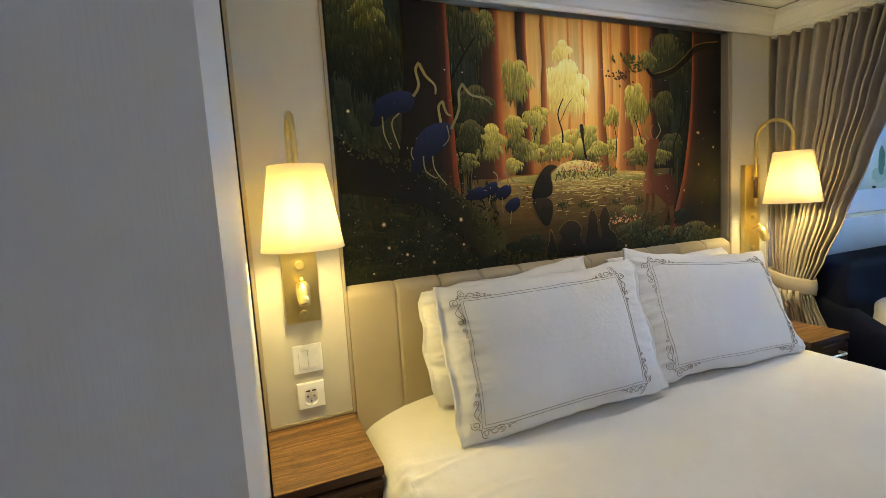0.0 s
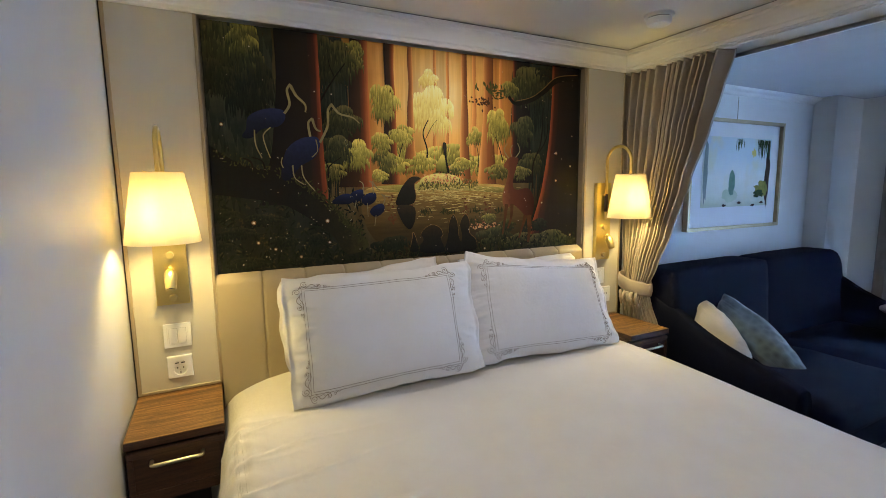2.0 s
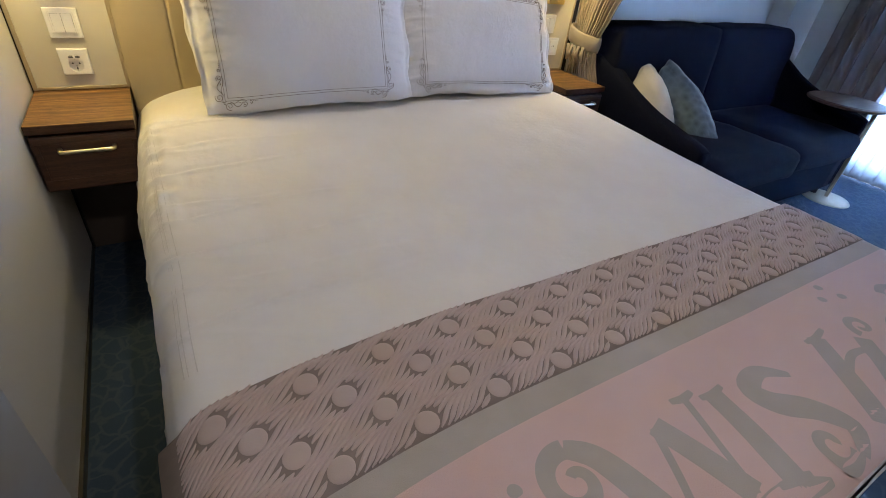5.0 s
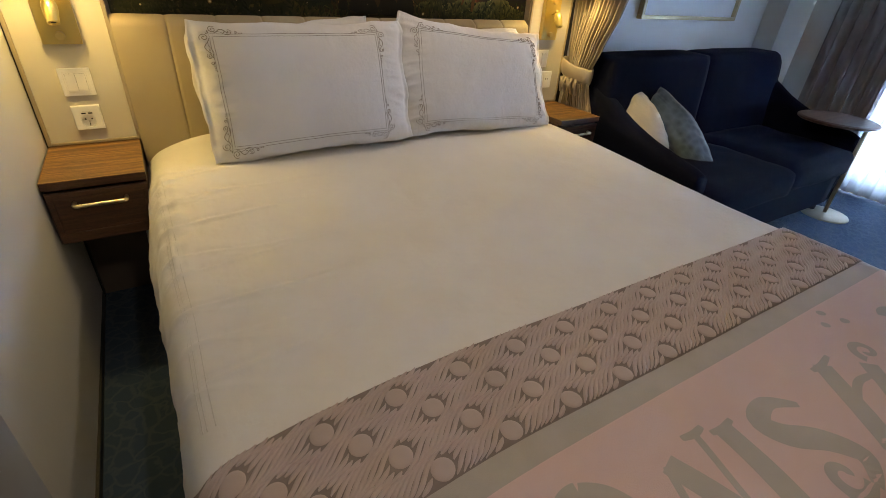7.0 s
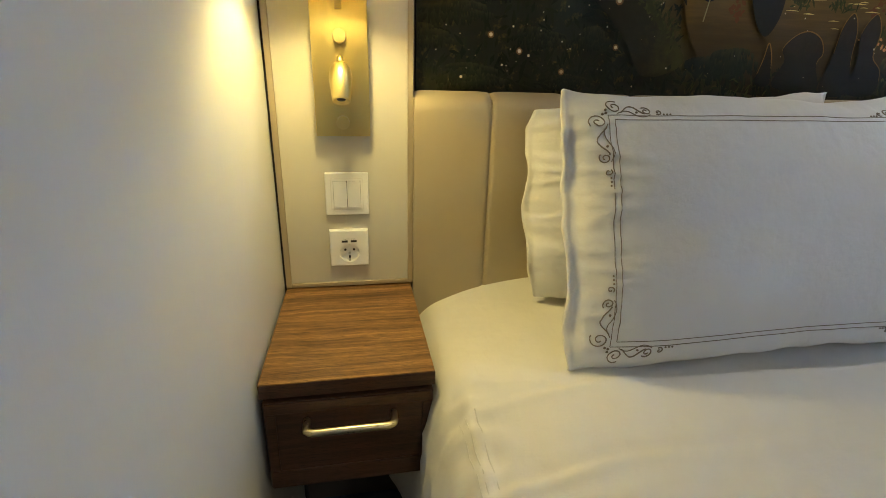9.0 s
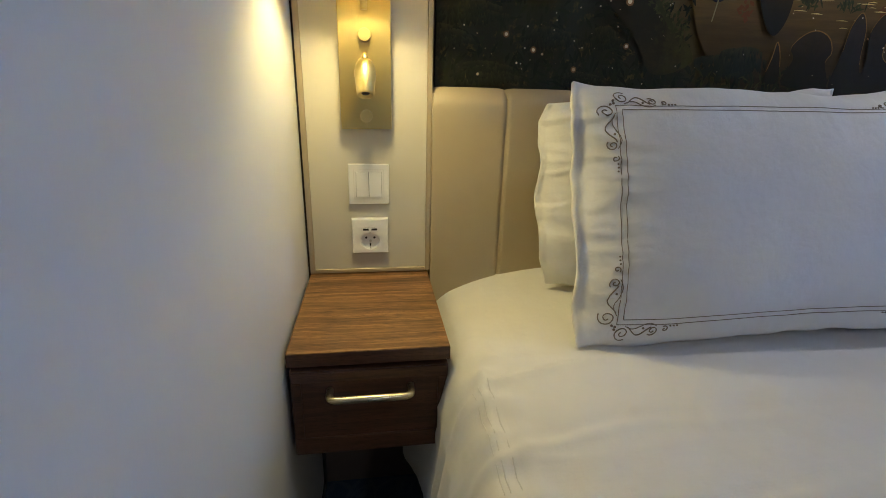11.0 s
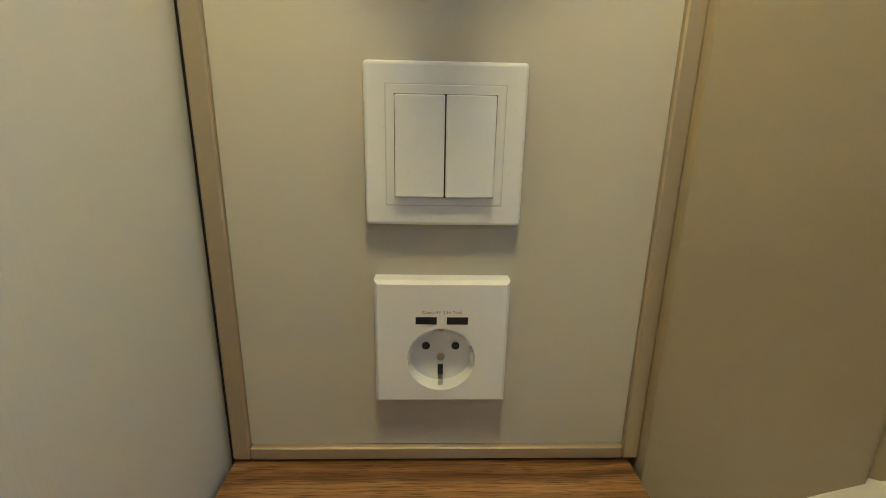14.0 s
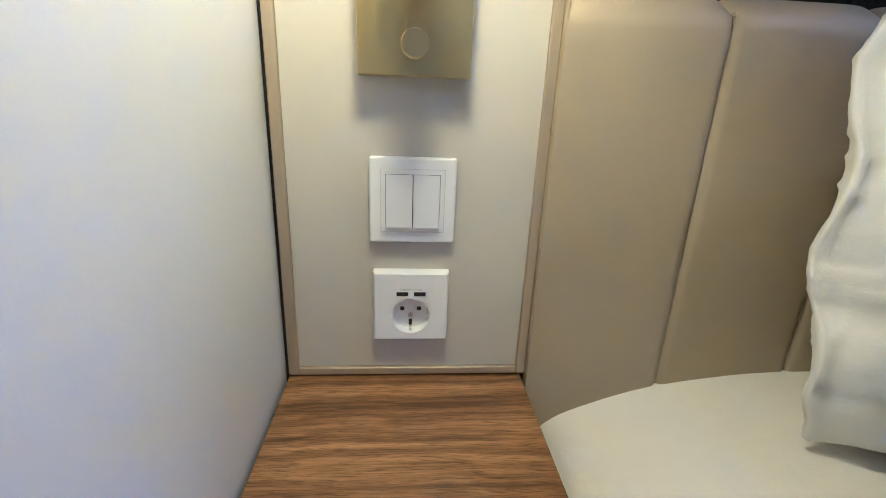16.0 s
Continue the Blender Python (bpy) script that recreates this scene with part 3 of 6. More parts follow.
def wall_socket():
    """A schuko outlet with two USB ports above its round well."""
    s = thing("wall_socket", (0, 0, 0), "white round-pin wall socket with two USB ports", "wall socket")
    cz, R, D = -0.0108, 0.0212, 0.0125
    # plate with a round hole: a ring of quads from the circle to the square rim
    bm = bmesh.new()
    seg, h = 48, 0.041
    inn, out = [], []
    for k in range(seg):
        a = 2 * math.pi * k / seg
        c, sn = math.cos(a), math.sin(a)
        inn.append(bm.verts.new((R * c, -D, cz + R * sn)))
        m = (h - 0.002) / max(abs(c), abs(sn))
        out.append(bm.verts.new((m * c, -D, m * sn)))
    low = [bm.verts.new((v.co.x * h / (h - 0.002), -D + 0.003, v.co.z * h / (h - 0.002))) for v in out]
    bot = [bm.verts.new((v.co.x, 0.0, v.co.z)) for v in low]
    well = [bm.verts.new((v.co.x * 0.975, -0.0009, cz + (v.co.z - cz) * 0.975)) for v in inn]
    for k in range(seg):
        q = (k + 1) % seg
        bm.faces.new((inn[k], inn[q], out[q], out[k]))
        bm.faces.new((out[k], out[q], low[q], low[k]))
        bm.faces.new((low[k], low[q], bot[q], bot[k]))
        bm.faces.new((inn[q], inn[k], well[k], well[q]))
    bm.faces.new(well[::-1])
    bmesh.ops.recalc_face_normals(bm, faces=bm.faces)
    plate = part("plate", bm, M_PLAST, s)
    for x in (-0.0095, 0.0095):
        part("pin_hole", lathe([(0.0, 0.0006), (0.0026, 0.0006), (0.0026, 0.0)], (x, -0.0010, cz + 0.0040), "Y", 18), M_DARKP, plate, "dark pin hole")
    part("screw", lathe([(0.0, 0.0012), (0.0022, 0.0012), (0.003, 0.0)], (0, -0.0010, cz - 0.0040), "Y", 18), M_STEEL, plate, "steel centre screw")
    part("earth_contact", box(-0.0017, 0.0017, -0.0090, -0.0012, cz - 0.0200, cz - 0.0158, 0.0005, 1), M_STEEL, plate, "steel earth contact")
    part("earth_slot", box(-0.0017, 0.0017, -0.0030, -0.0012, cz - 0.0156, cz - 0.0092), M_DARKP, plate, "dark earth slot")
    part("earth_contact", box(-0.0017, 0.0017, -0.0110, -0.0012, cz + 0.0185, cz + 0.0206, 0.0004, 1), M_STEEL, plate, "steel earth contact")
    for sx in (-1, 1):
        part("key_rib", box(min(sx * 0.0186, sx * 0.0210), max(sx * 0.0186, sx * 0.0210), -0.0105, -0.0011, cz - 0.0042, cz + 0.0042, 0.0006, 1), M_PLAST, plate)
        part("usb_port", box(sx * 0.0095 - 0.0064, sx * 0.0095 + 0.0064, -0.0129, -0.0124, 0.0135, 0.0182), M_BLACK, plate, "black USB port")
        part("usb_rim", box(sx * 0.0095 - 0.0070, sx * 0.0095 + 0.0070, -0.0127, -0.0122, 0.0129, 0.0188), M_PLAST, plate)
    part("marking", text_mesh("Output 5V  2.1A Total", 0.0026, 0.0, -0.01285, 0.0205), M_EMBR, plate, "small grey printed rating")
    return s


def text_mesh(words, size, x, y, z):
    cu = bpy.data.curves.new("words", "FONT")
    cu.body, cu.size, cu.align_x = words, size, "CENTER"
    ob = new("words", cu)
    dg = bpy.context.evaluated_depsgraph_get()
    me = bpy.data.meshes.new_from_object(ob.evaluated_get(dg))
    bm = bmesh.new()
    bm.from_mesh(me)
    bmesh.ops.transform(bm, matrix=pose(x, y, z, 90, 0, 0), verts=bm.verts)
    bpy.data.objects.remove(ob)
    bpy.data.curves.remove(cu)
    return bm


so = wall_socket()
so.matrix_basis = pose(0.135, 0.0, 0.744)

us = thing("wall_outlet", (0, 0, 0), "white double outlet plate by the bed lamp", "wall socket")
part("plate", frame_plate(0, 0, 0.070, 0.044, 0.010), M_PLAST, us)
for x in (-0.034, 0.034):
    ins = part("outlet", box(x - 0.023, x + 0.023, -0.0118, -0.0095, -0.030, 0.030, 0.0008, 1), M_PLAST, us)
    for sx in (-0.0065, 0.0065):
        part("slot", box(x + sx - 0.0012, x + sx + 0.0012, -0.0122, -0.0112, 0.0, 0.010), M_DARKP, ins, "dark slot")
us.matrix_basis = pose(2.230, 0.0, 0.776)

# ---- bed ----
BX0, BX1, BY0, BY1, BZ = 0.255, 2.085, -0.004, -2.06, 0.600
bed = thing("bed", (1.17, -1.03, 0.0), "double bed made up with a white cotton cover", "bed")
part("bed_base", box(BX0 + 0.06, BX1 - 0.06, BY1 + 0.06, -0.02, 0.09, 0.30, 0.01, 2), M_SKIRT, bed, "dark bed base")
for x in (BX0 + 0.16, BX1 - 0.16):
    for y in (-0.18, BY1 + 0.2):
        part("leg", tube([(x, y, 0.0), (x, y, 0.095)], 0.025, 16), M_DARKP, bed, smooth=True)
part("mattress", box(BX0 + 0.03, BX1 - 0.03, BY1 + 0.03, -0.022, 0.301, 0.560, 0.05, 4), M_SHEET, bed, smooth=True)


def bed_top(x, y):
    """Height of the made bed: nearly flat, falling off softly at the edges."""
    ex = min(x - BX0, BX1 - x)
    ey = y - BY1
    z = BZ + 0.004 * wob(x, y, 0, 3) + 0.0016 * wob(x, y, 4, 11)
    r = 0.075
    if ex < r:
        t = 1 - max(ex, 0) / r
        z -= r * 0.95 * (1 - math.sqrt(max(0.0, 1 - t * t)))
    if ey < 0.06:
        t = 1 - max(ey, 0) / 0.06
        z -= 0.05 * (1 - math.sqrt(max(0.0, 1 - t * t)))
    # the cover swells up towards the headboard, round at its corners
    far = min(1.0, max(0.0, (x - 1.0) / 0.6))
    y_low = -0.85 - 0.60 * far
    if y > y_low:
        k = min(1.0, (y - y_low) / (0.44 + 0.56 * far))
        c = min(1.0, max(0.0, ex) / (0.34 if y > -0.12 else 0.34 - 0.12 * min(1.0, (-0.12 - y) / 0.2)))
        z += 0.058 * k * k * (3 - 2 * k) * math.sqrt(max(0.0, 1 - (1 - c) ** 2)) - (0.056 - 0.040 * far) * max(0.0, min(1.0, (y + 0.34) / 0.34)) * (1 - c) ** 2
    # soft folds that run in from the free edge
    if x < 0.95:
        f = max(0.0, 1 - (x - BX0) / 0.62)
        for yc, a, sl in ((-1.10, 0.0078, 0.13), (-0.72, 0.0056, 0.20), (-0.86, 0.0034, -0.1), (-0.955, 0.0048, 0.26), (-1.22, 0.0036, 0.05), (-1.33, 0.0046, 0.16), (-0.585, 0.0040, 0.10), (-0.46, 0.0042, 0.22)):
            a *= 1.15
            d = y - yc - sl * (x - BX0) * 0.6 + 0.06 * (x - BX0) ** 2 + 0.012 * wob(x, yc, 0, 5)
            z += a * f * math.exp(-(d / 0.010) ** 2) - 0.6 * a * f * math.exp(-((d - 0.015) / 0.011) ** 2)
    if x < BX0 + 0.16 and -1.10 < y < -0.34:
        along = min(1.0, (-0.34 - y) / 0.05) * min(1.0, (y + 1.10) / 0.30)
        for off, w, h in ((0.022, 0.011, 0.009), (0.048, 0.010, 0.010), (0.078, 0.012, 0.006)):
            e = (x - BX0 - off - 0.018 * wob(off * 30, y, 1, 6)) / w
            z += along * h * math.exp(-e * e) * (0.55 + 1.3 * wob(off * 40, y, 3, 8))
        e = (x - BX0 - 0.045) / 0.045
        z += along * math.exp(-e * e) * (0.005 * math.sin(y * 85 + 40 * x + 2.4 * wob(x, y, 2, 6)) + 0.005 * wob(x * 3, y, 7, 14))
    if x < 0.75 and y < -0.30:
        f = (1 - (x - BX0) / 0.5)
        r1 = max(0.0, 1 - 3.0 * abs(wob(x * 2.2 + 3, y * 7.5 + 1.2 * x, 1.7)))
        z += 0.0055 * r1 ** 3 * f * f
    return z


def cover(u, v):
    """Across the bed: up the near side, over the top, down the far side."""
    y = BY0 + (BY1 - BY0) * v
    drop = 0.31
    width = BX1 - BX0
    total = width + 2 * drop
    s = u * total
    if s < drop:
        h = drop - s
        fold = 0.010 * wob(0, y, h * 0.4, 6) + 0.007 * math.sin(y * 23 + 2 * wob(0, y, 0, 3)) * min(1, h / 0.2)
        hang = min(1.0, h / 0.12)
        fold += 0.013 * math.exp(-((y + 0.47) / 0.10) ** 2) * math.sin(y * 95 + 6 * h)
        rid = max(0.0, 1 - 3.0 * abs(wob(h * 3.2, y * 9 + 2.2 * h, 6.1)))
        rid2 = max(0.0, 1 - 3.0 * abs(wob(h * 5 + 4, y * 15 - 3 * h, 2.4)))
        fold -= (0.007 * rid ** 2 + 0.004 * rid2 ** 2) * (1 if y < -0.36 else 0.3)
        flare = (0.016 - 0.030 * min(1.0, max(0.0, (-0.50 - y) / 0.32))) * min(1.0, h / 0.22)
        pleat = 0.006 * max(0.0, math.sin(y * 38 + 1.7 * math.sin(y * 9) + 3 * h)) ** 2 * min(1.0, h / 0.10)
        fold -= flare + pleat * (1 if y < -0.38 else 0.2)
        tuck = 0.035 * max(0.0, 1 - abs(y + 0.30) / 0.2) * hang
        return (BX0 - 0.006 - 0.016 * hang + fold * hang + tuck, y, bed_top(BX0, y) - h)
    if s > drop + width:
        h = s - drop - width
        return (BX1 + 0.006 + 0.012 * wob(3, y, h, 5), y, bed_top(BX1, y) - h)
    x = BX0 + s - drop
    return (x, y, bed_top(x, y))


cov = sheet(cover, 300, 560)
part("bedspread", cov, M_SHEET, bed, "white cotton bedspread with soft creases", smooth=True)
foot = sheet(lambda u, v: (BX0 + (BX1 - BX0) * u, BY1 - 0.004 - 0.01 * wob(u * 4, v, 0, 3), bed_top(BX0 + (BX1 - BX0) * u, BY1) - 0.36 * v), 60, 10)
part("spread_foot", foot, M_SHEET, bed, smooth=True)
for off in (0.034, 0.041, 0.055):
    hem = tube([(BX0 + off + 0.004 * wob(0, y, 0, 4), y, bed_top(BX0 + off, y) + 0.0002) for y in [-0.45 - k * 0.02 for k in range(50)]], 0.0009, 5)
    part("hem_stitching", hem, M_HEM, bed, "grey-white hem stitching")


# ---- pillows ----
class Case:
    """A stuffed pillow case hung between four corners: top left, top right, bottom right, bottom left."""

    def __init__(self, corners, puff, seed, sag=(0.0, 0.0, 0.0, 0.0), crease=1.0, border=0.955):
        self.c = [Vector(p) for p in corners]
        self.puff, self.seed, self.sag, self.crease, self.border = puff, seed, sag, crease, border
        a, b, c, d = self.c
        self.across, self.up = ((b - a) + (c - d)).normalized(), ((a - d) + (b - c)).normalized()
        self.out = self.across.cross(self.up).normalized()

    def at(self, u, v, side=1, lift=0.0):
        """u, v from 0 to 1, from the bottom left corner."""
        a, b, c, d = self.c
        p = d.lerp(c, u).lerp(a.lerp(b, u), v)
        x, z, sd = u * 2 - 1, v * 2 - 1, self.seed
        st, sr, sb, sl = self.sag
        bow_u, bow_v = 1 - x * x, 1 - z * z
        p = p + self.up * (-st * bow_u * max(0, z) ** 2 + sb * bow_u * max(0, -z) ** 2)
        p = p + self.across * (-sr * bow_v * max(0, x) ** 2 + sl * bow_v * max(0, -x) ** 2)
        # a soft scalloped hem
        p = p + self.across * (0.010 * wob(v * 3 + sd, x, sd) + 0.005 * wob(v * 9, x + sd, sd)) * max(0, abs(x) - 0.7) / 0.3
        p = p + self.up * (0.012 * wob(u * 3 + sd, z, sd + 1) + 0.006 * wob(u * 10, z + sd, sd)) * max(0, abs(z) - 0.7) / 0.3
        round_off = max(0.0, abs(x) - 0.80) / 0.20 * max(0.0, abs(z) - 0.80) / 0.20
        p = p - (self.across * math.copysign(0.007, x) + self.up * math.copysign(0.004, z)) * round_off
        ax, az = min(1, abs(x) / self.border), min(1, abs(z) / (self.border + 0.04))
        fat = max(0.0, 1 - ax ** 3.2) ** 0.60 * max(0.0, 1 - az ** 2.8) ** 0.60
        edge = max(abs(x), abs(z))
        rim = max(0.0, edge - 0.72) / 0.28
        wr = 0.010 * wob(x * 1.6 + sd, z * 1.4, sd)
        band = max(0.0, abs(x) - 0.66) / 0.34
        pucker = max(0.0, 1 - 3.0 * abs(wob(x * 1.1 + sd, z * 5.5 + 1.5 * wob(x * 2, z * 2, sd), sd + 4)))
        fine = max(0.0, 1 - 3.0 * abs(wob(x * 2.4 + 3 * sd, z * 9 + x * 2, sd + 9)))
        updown = max(0.0, 1 - 3.0 * abs(wob(x * 7 + sd + z, z * 1.4, sd + 6)))
        wr += self.crease * (0.0095 * pucker ** 2 * band ** 0.8 + 0.0050 * fine ** 2 * band + 0.005 * updown ** 2 * max(0, abs(z) - 0.5))
        flap = rim * rim * (0.008 * math.sin(x * 6 + z * 7 + sd) + 0.007 * wob(x * 4, z * 5, sd + 2))
        return p + self.out * (side * (self.puff * fat + 0.0035 + wr * (0.25 + 0.75 * fat ** 0.5)) + flap + lift)

    def mesh(self, nu=110, nv=80):
        bm = bmesh.new()
        for side in (1, -1):
            sheet(lambda u, v: self.at(u, v, side), nu, nv, bm)
        bmesh.ops.remove_doubles(bm, verts=bm.verts, dist=0.0004)
        bmesh.ops.bridge_loops(bm, edges=[e for e in bm.edges if e.is_boundary])
        bmesh.ops.recalc_face_normals(bm, faces=bm.faces)
        return bm


def embroidery(case, u0, u1, v0, v1):
    """A double frame line with a vine scroll running out from each corner."""
    bm = bmesh.new()
    w, h = (case.c[1] - case.c[0]).length, (case.c[0] - case.c[3]).length

    def line(pts, r=0.0007):
        tube([case.at(a, b, 1, 0.0006) for a, b in pts], r, 5, bm=bm, cap=False)

    def near(cu, cv, dx, dz):
        return cu + dx / w, cv + dz / h

    for gap in (0.0, 0.0085):
        a0, a1, b0, b1 = u0 + gap / w, u1 - gap / w, v0 + gap / h, v1 - gap / h
        n = 46
        ring = [(a0 + (a1 - a0) * i / n, b0) for i in range(n)] + [(a1, b0 + (b1 - b0) * i / n) for i in range(n)]
        ring += [(a1 - (a1 - a0) * i / n, b1) for i in range(n)] + [(a0, b1 - (b1 - b0) * i / n) for i in range(n + 1)]
        line(ring, 0.00065)

    def dot(p, r):
        lathe([(0, 0.0012), (r * 0.8, 0.001), (r, -0.0004)], case.at(p[0], p[1], 1, 0.0002), "Y", 8, bm)

    def curl(c, r, turns, start, sgn, sx, sz, swap):
        pts = []
        for i in range(int(22 * turns) + 1):
            f = i / (22 * turns)
            rr, an = r * (1 - 0.82 * f), start + sgn * f * turns * 2 * math.pi
            dx, dz = rr * math.cos(an), rr * math.sin(an)
            pts.append(near(c[0], c[1], sx * (dz if swap else dx), sz * (dx if swap else dz)))
        line(pts, 0.0010)

    for sx, cu in ((-1, u0), (1, u1)):
        for sz, cv in ((-1, v0), (1, v1)):
            # along each arm of the corner: along = distance from the corner, off = outwards
            for swap in (False, True):
                def spot(along, off):
                    dx, dz = (off, -along) if not swap else (-along, off)
                    return near(cu, cv, sx * dx, sz * dz)
                reach = 0.86 if swap else 1.0
                curl(spot(0.012, 0.016), 0.0135, 1.5, -0.6, 1, sx, sz, swap)
                line([spot(reach * (0.020 + 0.046 * i / 14), 0.004 + 0.014 * math.sin(i / 14 * math.pi) ** 1.5) for i in range(15)], 0.0011)
                line([spot(reach * (0.016 + 0.060 * i / 14), 0.0025 + 0.005 * math.sin(i / 14 * 2 * math.pi)) for i in range(15)], 0.0008)
                curl(spot(reach * 0.070, 0.010), 0.0085, 1.4, 0.8, -1, sx, sz, swap)
                curl(spot(reach * 0.092, 0.008), 0.0055, 1.1, 2.4, 1, sx, sz, swap)
                for q in range(3):
                    dot(spot(reach * (0.101 + 0.006 * q), 0.003), 0.0017)
                dot(spot(reach * 0.052, 0.006), 0.0022)
            for q in ((0.002, 0.004), (0.007, 0.002), (0.003, 0.009)):
                dot(near(cu, cv, sx * q[0], sz * q[1]), 0.0024)
    return bm


def bed_pillow(case, label, frame_box=None):
    low = (case.c[2] + case.c[3]) / 2
    p = thing("pillow", low, label, "pillow", "bed pillows")
    part("case", case.mesh(), M_PILLOW, p, smooth=True)
    if frame_box:
        part("embroidery", embroidery(case, *frame_box), M_EMBR, p, "grey scrollwork embroidered border")


FRONT = "white cotton pillow with scrollwork border leaning on the headboard"
PLAIN = "plain white cotton pillow propped behind another pillow"
bed_pillow(Case([(0.472, -0.258, 1.088), (1.218, -0.262, 1.092), (1.205, -0.430, 0.682), (0.470, -0.396, 0.656)], 0.076, 3.1, (0.020, 0.012, 0.006, 0.006)), FRONT, (0.083, 0.838, 0.092, 0.892))
bed_pillow(Case([(1.232, -0.205, 1.120), (1.955, -0.225, 1.045), (1.945, -0.415, 0.655), (1.190, -0.385, 0.676)], 0.068, 7.7, (0.028, 0.014, 0.004, -0.030)), FRONT, (0.110, 0.892, 0.085, 0.868))
bed_pillow(Case([(0.482, -0.118, 1.054), (1.150, -0.100, 1.098), (1.165, -0.160, 0.676), (0.508, -0.150, 0.672)], 0.084, 5.3, (0.016, 0.0, 0.0, -0.012), 1.1, 0.97), PLAIN)
bed_pillow(Case([(1.270, -0.085, 1.072), (1.966, -0.052, 1.056), (1.965, -0.180, 0.672), (1.250, -0.180, 0.676)], 0.066, 9.4, (0.022, 0.0, 0.0, 0.0), 1.1, 0.97), PLAIN)

# ---- mural over the headboard ----
MZ0, MZ1 = 1.066, 2.003
mur = thing("mural", (1.185, 0.045, 1.066), "large woodland mural with glowing clearing set into the wall", "mural")


def paint(name, a, b, scale=10.0, rough=0.75):
    mat = simple(name, a, b, scale, 0.75, 0, 120, 0.0)
    mat.node_tree.nodes["Principled BSDF"].inputs["Specular IOR Level"].default_value = 0.15
    return mat


def blob(x, z, rx, rz, y, seed, rough=0.12, seg=28, bm=None):
    """A flat patch of paint with an uneven rim."""
    bm = bm or bmesh.new()
    vs = []
    for k in range(seg):
        a = 2 * math.pi * k / seg
        r = 1 + rough * wob(math.cos(a) * 2 + seed, math.sin(a) * 2, seed) * 2
        vs.append(bm.verts.new((x + rx * r * math.cos(a), y, z + rz * r * math.sin(a))))
    f = bm.faces.new(vs)
    f.normal_update()
    if f.normal.y > 0:
        f.normal_flip()
    return bm


def canvas_paint():
    mat, n, l, bs = nodes_of("mural_ground")
    v = coords(n, l)
    sep = n.new("ShaderNodeSeparateXYZ")
    l.new(v, sep.inputs[0])
    n1, n2 = noise_node(n, l, v, 6, 6), noise_node(n, l, v, 38, 4, 0.7)
    du = math_node(n, l, "MULTIPLY", math_node(n, l, "SUBTRACT", sep.outputs[0], 0.04), 1.30)
    dv = math_node(n, l, "MULTIPLY", math_node(n, l, "SUBTRACT", sep.outputs[2], 0.74), 1.25)
    d = math_node(n, l, "SQRT", math_node(n, l, "ADD", math_node(n, l, "MULTIPLY", du, du), math_node(n, l, "MULTIPLY", dv, dv)))
    d = math_node(n, l, "ADD", d, math_node(n, l, "MULTIPLY", math_node(n, l, "SUBTRACT", n1, 0.5), 0.25))
    col = ramp(n, l, d, [(0.0, (1.0, 0.84, 0.38)), (0.26, (1.0, 0.56, 0.13)), (0.50, (0.70, 0.28, 0.052)), (0.76, (0.17, 0.115, 0.032)), (1.0, (0.022, 0.026, 0.015))])
    fleck = ramp(n, l, n2, [(0.56, (0, 0, 0)), (0.72, (1, 1, 1))])
    low = ramp(n, l, sep.outputs[2], [(0.10, (0.55, 0.55, 0.55)), (0.42, (0, 0, 0))])
    m = math_node(n, l, "MULTIPLY", fleck, low)
    beam = ramp(n, l, noise_node(n, l, coords(n, l, (16, 1, 0.9)), 1.0, 4, 0.6), [(0.40, (0.55, 0.55, 0.55)), (0.62, (0, 0, 0))])
    shade = n.new("ShaderNodeMix")
    shade.data_type, shade.blend_type = "RGBA", "MULTIPLY"
    l.new(beam, shade.inputs[0])
    l.new(col, shade.inputs[6])
    shade.inputs[7].default_value = (0.50, 0.34, 0.24, 1)
    col = shade.outputs[2]
    l.new(mix_col(n, l, m, col, (0.20, 0.14, 0.03)), bs.inputs["Base Color"])
    bs.inputs["Roughness"].default_value = 0.6
    bs.inputs["Specular IOR Level"].default_value = 0.2
    return mat


part("canvas", box(MX0, MX1, 0.040, 0.058, 1.05, 2.0035), canvas_paint(), mur, "painted woodland ground")
part("reveal", box(MX1 - 0.0004, MX1 + 0.0062, 0.004, 0.0395, 1.074, 2.0035), M_CHAMP, mur, "bronze reveal edge")
LAYER = [0]


def lay():
    LAYER[0] += 1
    return 0.0396 - 0.00008 * LAYER[0]


def uv(u, v):
    return MX0 + (MX1 - MX0) * u, MZ0 + (MZ1 - MZ0) * v


def stroke(pts, w0, w1, bm, y, belly=0.0):
    """A tapering painted line through (u, v) points; widths in metres."""
    q = [uv(*p) for p in pts]
    n = len(q)
    rows = []
    for i, (x, z) in enumerate(q):
        a, b = q[max(i - 1, 0)], q[min(i + 1, n - 1)]
        tx, tz = b[0] - a[0], b[1] - a[1]
        ln = math.hypot(tx, tz) or 1
        f = i / (n - 1)
        w = (w0 + (w1 - w0) * f + belly * math.sin(math.pi * f)) / 2
        rows.append([bm.verts.new((x + s * -tz / ln * w, y, z + s * tx / ln * w)) for s in (-1, 1)])
    for r0, r1 in zip(rows, rows[1:]):
        f = bm.faces.new((r0[0], r1[0], r1[1], r0[1]))
        f.normal_update()
        if f.normal.y > 0:
            f.normal_flip()


